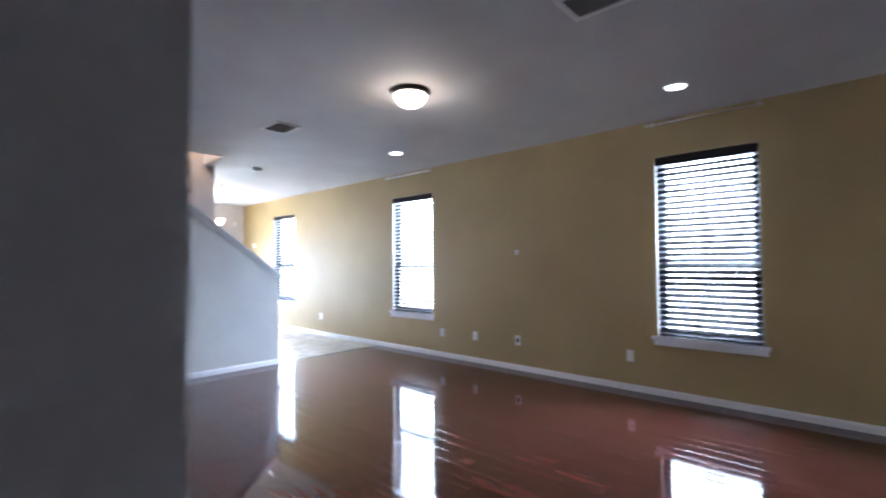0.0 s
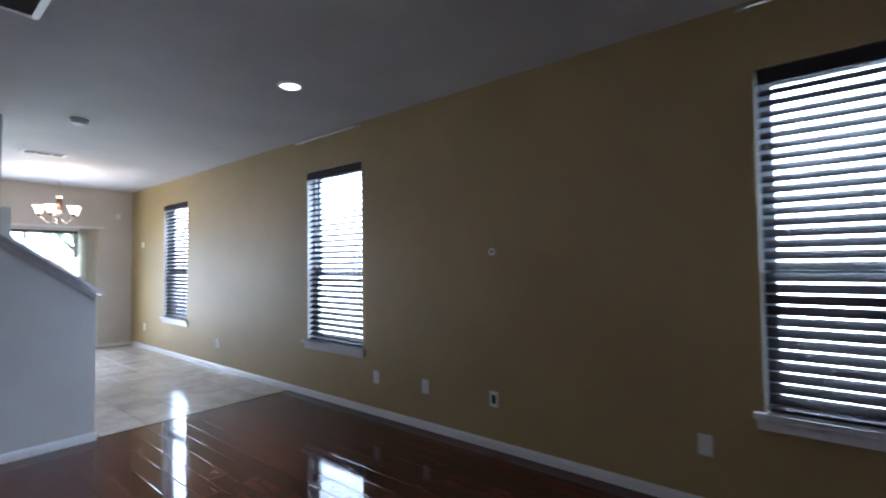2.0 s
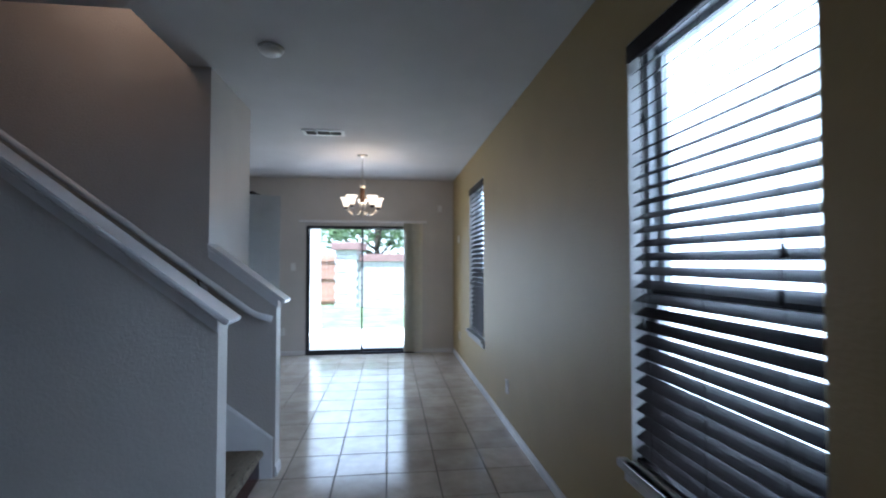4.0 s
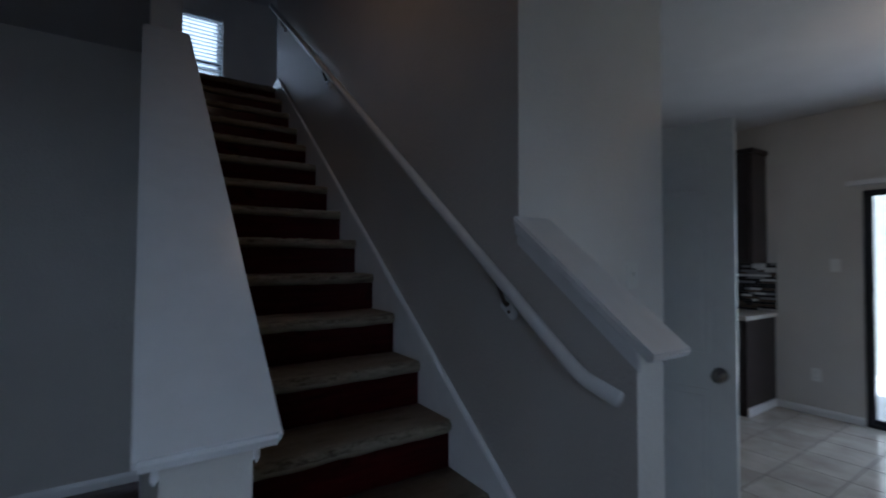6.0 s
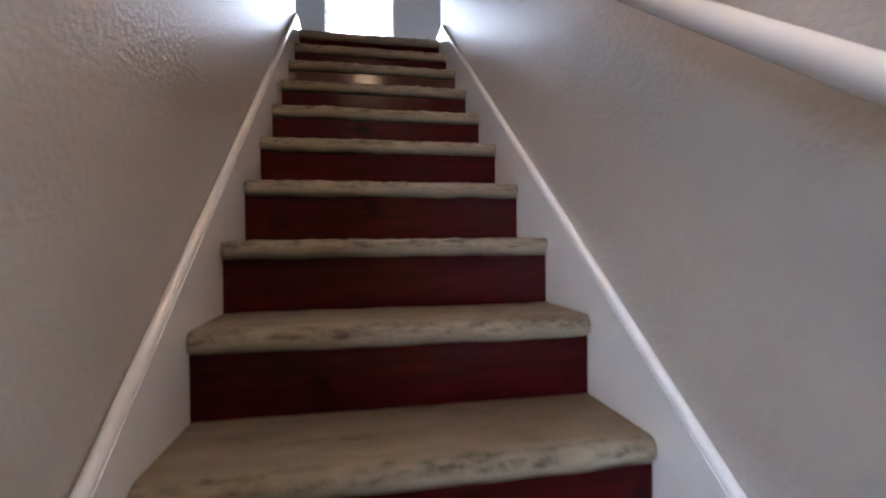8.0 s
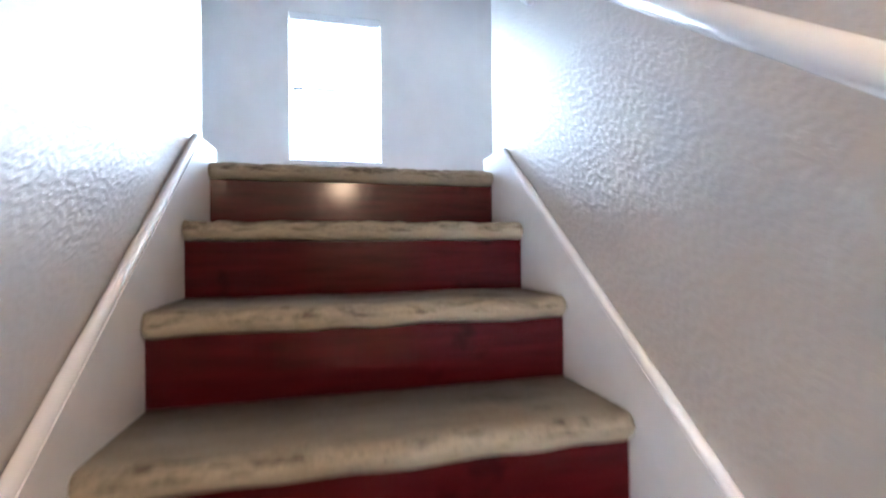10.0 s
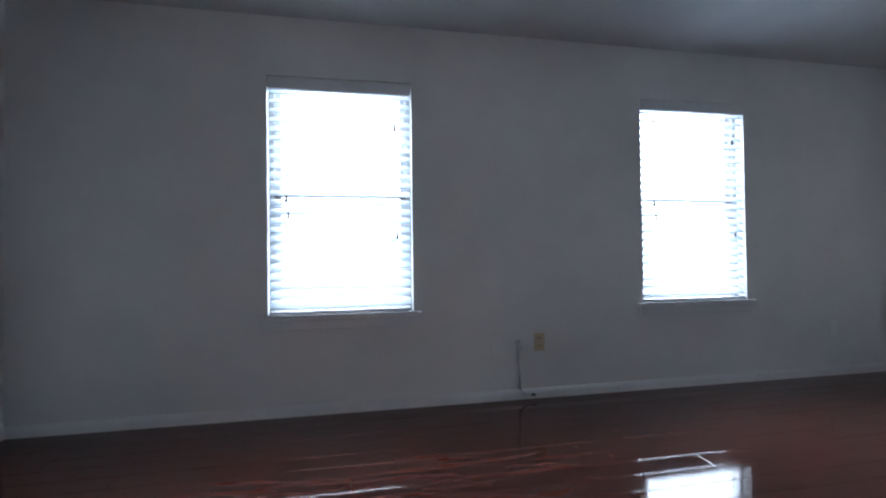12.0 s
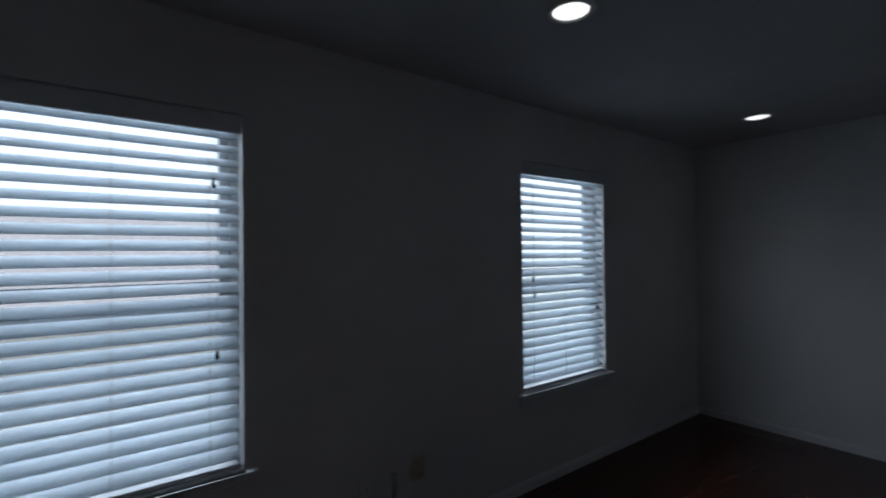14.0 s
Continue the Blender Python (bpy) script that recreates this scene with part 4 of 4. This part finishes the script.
def sensor(at, face):
    ob = thing("wall_sensor", "small white plastic alarm sensor high on the wall", "sensor", at)
    ob.rotation_euler = (0, 0, radians(face))
    part("housing", box(-0.03, 0.03, -0.045, 0, -0.05, 0.05, 0.01), M_PLATE, ob)
    part("lens", box(-0.02, 0.02, -0.049, -0.0452, -0.035, 0.005, 0.0015), M_TRIM, ob)


sensor((-0.1, 0.81, 2.145), 180)
sensor((-0.22, YB, 2.29), 0)

# the second rod's white stands in for the downlight shining on it
for y0, y1, rod_r, rod_m in ((1.79, 2.72, 0.008, M_NICKEL), (5.80, 6.75, 0.012, M_TRIM)):
    rod = thing("curtain_rod", "thin curtain rod on wall brackets under the ceiling", "curtain rod", (-0.07, (y0 + y1) / 2, 2.682))
    inv = Matrix.Translation(-Vector(rod.location))
    part("bar", moved(tube([(-0.07, y0, 2.682), (-0.07, y1, 2.682)], rod_r, 12), inv), rod_m, rod, smooth=True)
    for y in (y0 + 0.02, y1 - 0.02):
        bm = tube([(-0.001, y, 2.682), (-0.06, y, 2.682), (-0.07, y, 2.682)], 0.006, 8)
        add_box(bm, -0.006, 0, y - 0.014, y + 0.014, 2.68, 2.728)
        part("bracket", moved(bm, inv), M_NICKEL, rod)
    for y, e in ((y0, -1), (y1, 1)):
        part("finial", moved(tube([(-0.07, y, 2.682), (-0.07, y + e * 0.015, 2.682), (-0.07, y + e * 0.03, 2.682)], [0.013, 0.015, 0.005], 12), inv), M_NICKEL, rod)

cable = thing("wall_cable", "white cable hanging from the wall to the floor", "cable", (XU + 0.01, 8.62, 3.43))
inv = Matrix.Translation(-Vector(cable.location))
part("wire", moved(tube([(XU + 0.002, 8.645, 3.432), (XU + 0.02, 8.646, 3.428), (XU + 0.024, 8.652, 3.39), (XU + 0.02, 8.642, 3.3), (XU + 0.022, 8.645, 3.2), (XU + 0.026, 8.64, 3.12), (XU + 0.03, 8.67, 3.085), (XU + 0.034, 8.72, 3.075)], 0.0042, 8), inv), M_CABLE, cable, smooth=True)
part("plug", moved(tube([(XU + 0.034, 8.72, 3.075), (XU + 0.036, 8.75, 3.073)], 0.0075, 10), inv), M_BLACK, cable, "black cable end")
bm = tube([(XU + 0.002, 8.629, 3.432), (XU + 0.013, 8.637, 3.40), (XU + 0.013, 8.64, 3.3), (XU + 0.014, 8.652, 3.2), (XU + 0.02, 8.655, 3.1)], 0.0034, 8)
part("wire", moved(bm, inv), M_CABLE, cable, smooth=True)

for py, pz in ((9.37, H2 + 0.030), (10.537, H2 + 0.047)):
    plug = thing("nail_plug", "small round grey plug in the white baseboard", "plug", (XU + 0.012, py, pz))
    part("head", moved(lathe([(0.007, 0), (0.007, 0.002), (0.004, 0.004), (0, 0.0045)], 12), Matrix.Rotation(math.pi / 2, 4, "Y")), M_VENT, plug, smooth=True)

# ---- outdoors ----
tagged(finish("ground", box(-700, 700, -700, 700, -0.6, -0.16), M_EARTH), "dry grassy ground to the horizon", "ground", kind="structure")
tagged(finish("lawn", box(-14, 9, 12.3, 24.0, -0.155, -0.115), M_GRASS), "mown green back lawn", "lawn", kind="structure")
tagged(finish("patio", box(-6.0, 1.0, YB + 0.152, 15.35, -0.3, -0.07), M_CONCRETE), "pale concrete patio slab", "patio", kind="structure")
col = thing("patio_column", "square white stucco patio column", "column", (-2.72, 15.0, -0.07))
part("shaft", box(-0.19, 0.19, -0.17, 0.17, 0, 2.85, 0.01), M_STUCCO, col)
part("foot", box(-0.21, 0.21, -0.19, 0.19, 0, 0.1, 0.01), M_STUCCO, col)


def fence(x0, y0, x1, y1, label, top=1.72):
    """Boards side by side between two points, with rails and posts."""
    fe = thing("wooden_fence", label, "fence", (x0, y0, -0.12))
    d = Vector((x1 - x0, y1 - y0, 0))
    n = int(d.length / 0.145)
    fe.rotation_euler = (0, 0, math.atan2(d.y, d.x))
    board = None
    for i in range(n):
        h = top + 0.12 + random.uniform(-0.008, 0.008)
        if board is None:
            board = part("board", box(0.003, 0.142, -0.009, 0.009, 0.04, h), M_FENCE, fe)
            b = board
        else:
            b = board.copy()
            scene.collection.objects.link(b)
        b.location = (i * 0.145, 0, random.uniform(-0.01, 0.01))
    for z in (0.14, 0.95, 1.6):
        part("rail", box(0, n * 0.145, -0.05, -0.0095, z, z + 0.09), M_FENCE, fe)
    for i in range(0, int(d.length / 2.4) + 1):
        part("post", box(i * 2.4 - 0.045, i * 2.4 + 0.045, 0.0095, 0.1, 0.0, top + 0.14), M_FENCE, fe)
    return fe


fence(-13.0, 21.8, -2.7, 21.8, "reddish-brown cedar board fence with horizontal rails")
fence(3.2, 23.0, 3.2, -6.0, "weathered cedar board fence beside the house", 1.75)

sw = thing("garden_wall", "grey block garden wall with a dark red coping", "garden wall", (-2.5, 21.2, -0.14))
rnd = random.Random(11)
def block(x, z, w, h, y=0.0, d=0.28):
    part("block", box(x + 0.004, x + w - 0.004, y - d / 2 + rnd.uniform(-0.008, 0.008), y + d / 2, z + 0.004, z + h - 0.004), M_STONE, sw)
part("core", box(0.02, 9.5, -0.125, 0.125, 0, 1.58), M_MORTAR, sw)
for row in range(10):
    x = 0.0 - (0.18 if row % 2 else 0)
    while x < 9.2:
        block(max(x, 0.0), row * 0.16, min(0.36, x + 0.36), 0.16)
        x += 0.36
for row in range(13):
    for px in (-0.32, 0.08):
        block(px + (0.05 if row % 2 else 0), row * 0.154, 0.4, 0.154, -0.05, 0.6)
part("coping", box(0.5, 9.5, -0.2, 0.2, 1.6, 1.86, 0.02), M_CAPSTONE, sw, "dark red coping stones")
part("pier_cap", box(-0.42, 0.6, -0.45, 0.38, 2.0, 2.26, 0.03), M_CAPSTONE, sw, "dark red pier cap")
sw.rotation_euler = (0, 0, radians(-17))


def tree(x, y, h, spread, seed, leaves=2600):
    """A tapered trunk with limbs and a loose crown of small leaves."""
    rnd = random.Random(seed)
    tr = thing("tree", "green broadleaf tree with a loose spreading crown", "tree", (x, y, -0.16))
    bm = bmesh.new()
    add_tube(bm, [(0, 0, 0), (0.05, 0.02, h * 0.25), (0.0, 0.1, h * 0.5), (0.1, 0.1, h * 0.8)], [0.2, 0.15, 0.11, 0.04], 10)
    tips = []
    for k in range(11):
        a, z0 = rnd.uniform(0, 6.3), h * rnd.uniform(0.28, 0.6)
        r = spread * rnd.uniform(0.55, 1.0)
        tip = Vector((r * math.cos(a), r * math.sin(a), min(h, z0 + rnd.uniform(0.15, 0.45) * h)))
        add_tube(bm, [(0, 0.05, z0), tip * 0.5 + Vector((0, 0, z0 * 0.42)), tip], [0.075, 0.045, 0.015], 6)
        tips += [tip, tip * 0.7 + Vector((0, 0, z0 * 0.3))]
    part("trunk", bm, M_BARK, tr, smooth=True)
    verts, faces = [], []
    for k in range(leaves):
        t = rnd.choice(tips)
        c = t + Vector((rnd.gauss(0, 1), rnd.gauss(0, 1), rnd.gauss(0, 0.7))) * spread * 0.2
        u = Vector((rnd.gauss(0, 1), rnd.gauss(0, 1), rnd.gauss(0, 0.6))).normalized() * rnd.uniform(0.09, 0.17)
        v = u.cross(Vector((rnd.gauss(0, 1), rnd.gauss(0, 1), rnd.gauss(0, 1)))).normalized() * u.length * 0.55
        n = len(verts)
        verts += [c - u, c + v, c + u, c - v]
        faces.append((n, n + 1, n + 2, n + 3))
    me = bpy.data.meshes.new("crown")
    me.from_pydata(verts, [], faces)
    me.materials.append(M_LEAF)
    cr = new("crown", me)
    cr.parent = tr
    return tr


tree(-1.6, 25.5, 6.0, 2.6, 21, 3800)
tree(2.0, 25.0, 6.4, 2.6, 22, 3800)
tree(-7.5, 27.5, 6.0, 2.4, 23)
tree(8.5, 9.0, 6.5, 2.4, 24)


def house(x, y, turn, w, d, h, ridge, label):
    """A house with gabled roof; its street side looks along local -y."""
    ho = thing("house", label, "house", (x, y, -0.16))
    ho.rotation_euler = (0, 0, radians(turn))
    part("wall", box(-w / 2, w / 2, 0, d, 0, h), M_BRICK, ho)
    bm = prism([(-0.5, h), (d + 0.5, h), (d / 2, ridge)], -w / 2 - 0.5, w / 2 + 0.5, "x")
    part("roof", bm, M_ROOF, ho, "grey shingle gable roof")
    part("fascia", box(-w / 2 - 0.5, w / 2 + 0.5, -0.56, -0.5, h - 0.2, h + 0.04), M_TRIM, ho)
    for wx in (-w * 0.34, -w * 0.1, w * 0.32):
        wi = part("window", box(wx - 0.55, wx + 0.55, -0.05, 0, 0.9, 2.4), M_TRIM, ho)
        part("pane", box(wx - 0.47, wx + 0.47, -0.056, -0.051, 0.98, 2.32), M_DARKALU, wi)
    part("door", box(w * 0.08, w * 0.08 + 1.0, -0.06, 0, 0, 2.1), M_CABINET, ho)


house(-36, 4, -90, 15, 11, 3.0, 6.6, "tan brick house with a grey shingle gable roof")
house(-38, 21, -90, 14, 11, 3.0, 6.2, "tan brick house with a low grey roof")
house(12, 2, 90, 16, 10, 2.9, 6.0, "tan brick neighbouring house with a grey roof")


# ---- floors, piece by piece ----
def planks(floor, x0, x1, y0, y1, z, seed, limit=(-99, 99)):
    """Rows of bevelled boards along y."""
    rnd = random.Random(seed)
    wide, length, gap = 0.123, 1.21, 0.0004
    meshes = {}

    def mesh(w, l):
        key = (round(w, 3), round(l, 3))
        if key not in meshes:
            bm = bmesh.new()
            # upright side, a small chamfer, then a shallow roll up to the face
            ring = [[bm.verts.new(p) for p in ((e, e, z), (w - e, e, z), (w - e, l - e, z), (e, l - e, z))]
                    for e, z in ((0, -0.011), (0, -0.0007), (0.0010, -0.00032), (0.0044, 0.0))]
            bm.faces.new(ring[-1])
            for a, c in zip(ring, ring[1:]):
                for i in range(4):
                    bm.faces.new((a[i], a[(i + 1) % 4], c[(i + 1) % 4], c[i]))
            me = bpy.data.meshes.new("plank")
            bm.to_mesh(me)
            bm.free()
            me.materials.append(M_CHERRY)
            meshes[key] = me
        return meshes[key]

    x = x0
    while x < x1 - 0.01:
        w = min(wide, x1 - x) - gap
        y = y0
        l = round(rnd.choice((0.3, 0.5, 0.7, 0.9, 1.1)), 2)
        while y < y1 - 0.01:
            ll = min(l, y1 - y) - gap
            p = new("plank", mesh(w, ll))
            p.parent = floor
            p.location = Vector((x, y, z)) - Vector(floor.location)
            p.rotation_euler = (radians(rnd.uniform(-0.02, 0.02)), radians(rnd.uniform(-0.06, 0.06)), 0)
            y += l
            l = length
        x += wide


wood_floor = thing("floor_living_room", "glossy dark cherry laminate plank floor", "floor", (-2.3, 4, 0), kind="structure")
planks(wood_floor, -4.6, 0.0, 0.8, 7.0, 0.0, 3)
foyer = tagged(finish("floor_foyer", box(-6.5, -4.6, -1.5, 7.1, -0.012, 0.0), M_CHERRY), "glossy dark cherry laminate floor", "floor", kind="structure")
tagged(finish("floor_south", box(-4.6, -0.56, -1.5, 0.8, -0.012, 0.0), M_CHERRY), "glossy dark cherry laminate floor", "floor", kind="structure")
up_floor = thing("floor_upper_room", "glossy dark cherry laminate plank floor", "floor", (-7.2, 8.7, H2), kind="structure")
planks(up_floor, XU, -5.622, 5.64, 11.89, H2, 5)
tagged(finish("floor_edge", box(-3.4, 0.0, 6.994, 7.012, -0.01, 0.004, 0.003), M_BLACK), "dark metal strip between wood and tile floor", "threshold", kind="structure")

tile_floor = thing("floor_dining", "beige ceramic tile floor with grey joints", "floor", (-1.7, 9.5, 0), kind="structure")
part("grout", box(-6.3, 1.7, -2.49, YB - 9.5, -0.012, -0.0022), M_GROUT, tile_floor)
P = 0.342
tile_mesh = {}
for i in range(24):
    for j in range(-1, 16):
        tx0 = -1.035 + (2 - i) * P
        tx1 = tx0 + P
        ty0, ty1 = 7.28 - P + j * P, 7.28 + j * P
        a, b, c, d = max(tx0, -8.0), min(tx1, 0.0), max(ty0, 7.012), min(ty1, YB)
        if b - a < 0.03 or d - c < 0.02 or (b < -2.3 and d < YC):
            continue
        key = (round(b - a, 3), round(d - c, 3))
        if key not in tile_mesh:
            g, e = 0.0032, 0.0022
            w, l = key
            bm = bmesh.new()
            lo = [bm.verts.new(p) for p in ((g, g, -0.004), (w - g, g, -0.004), (w - g, l - g, -0.004), (g, l - g, -0.004))]
            hi = [bm.verts.new(p) for p in ((g + e, g + e, 0), (w - g - e, g + e, 0), (w - g - e, l - g - e, 0), (g + e, l - g - e, 0))]
            bm.faces.new(hi)
            for q in range(4):
                bm.faces.new((lo[q], lo[(q + 1) % 4], hi[(q + 1) % 4], hi[q]))
            me = bpy.data.meshes.new("tile")
            bm.to_mesh(me)
            bm.free()
            me.materials.append(M_TILE)
            tile_mesh[key] = me
        t = new("tile", tile_mesh[key])
        t.parent = tile_floor
        t.location = Vector((a, c, 0.0)) - Vector(tile_floor.location)
        t.rotation_euler = (radians(random.uniform(-0.05, 0.05)), radians(random.uniform(-0.05, 0.05)), 0)
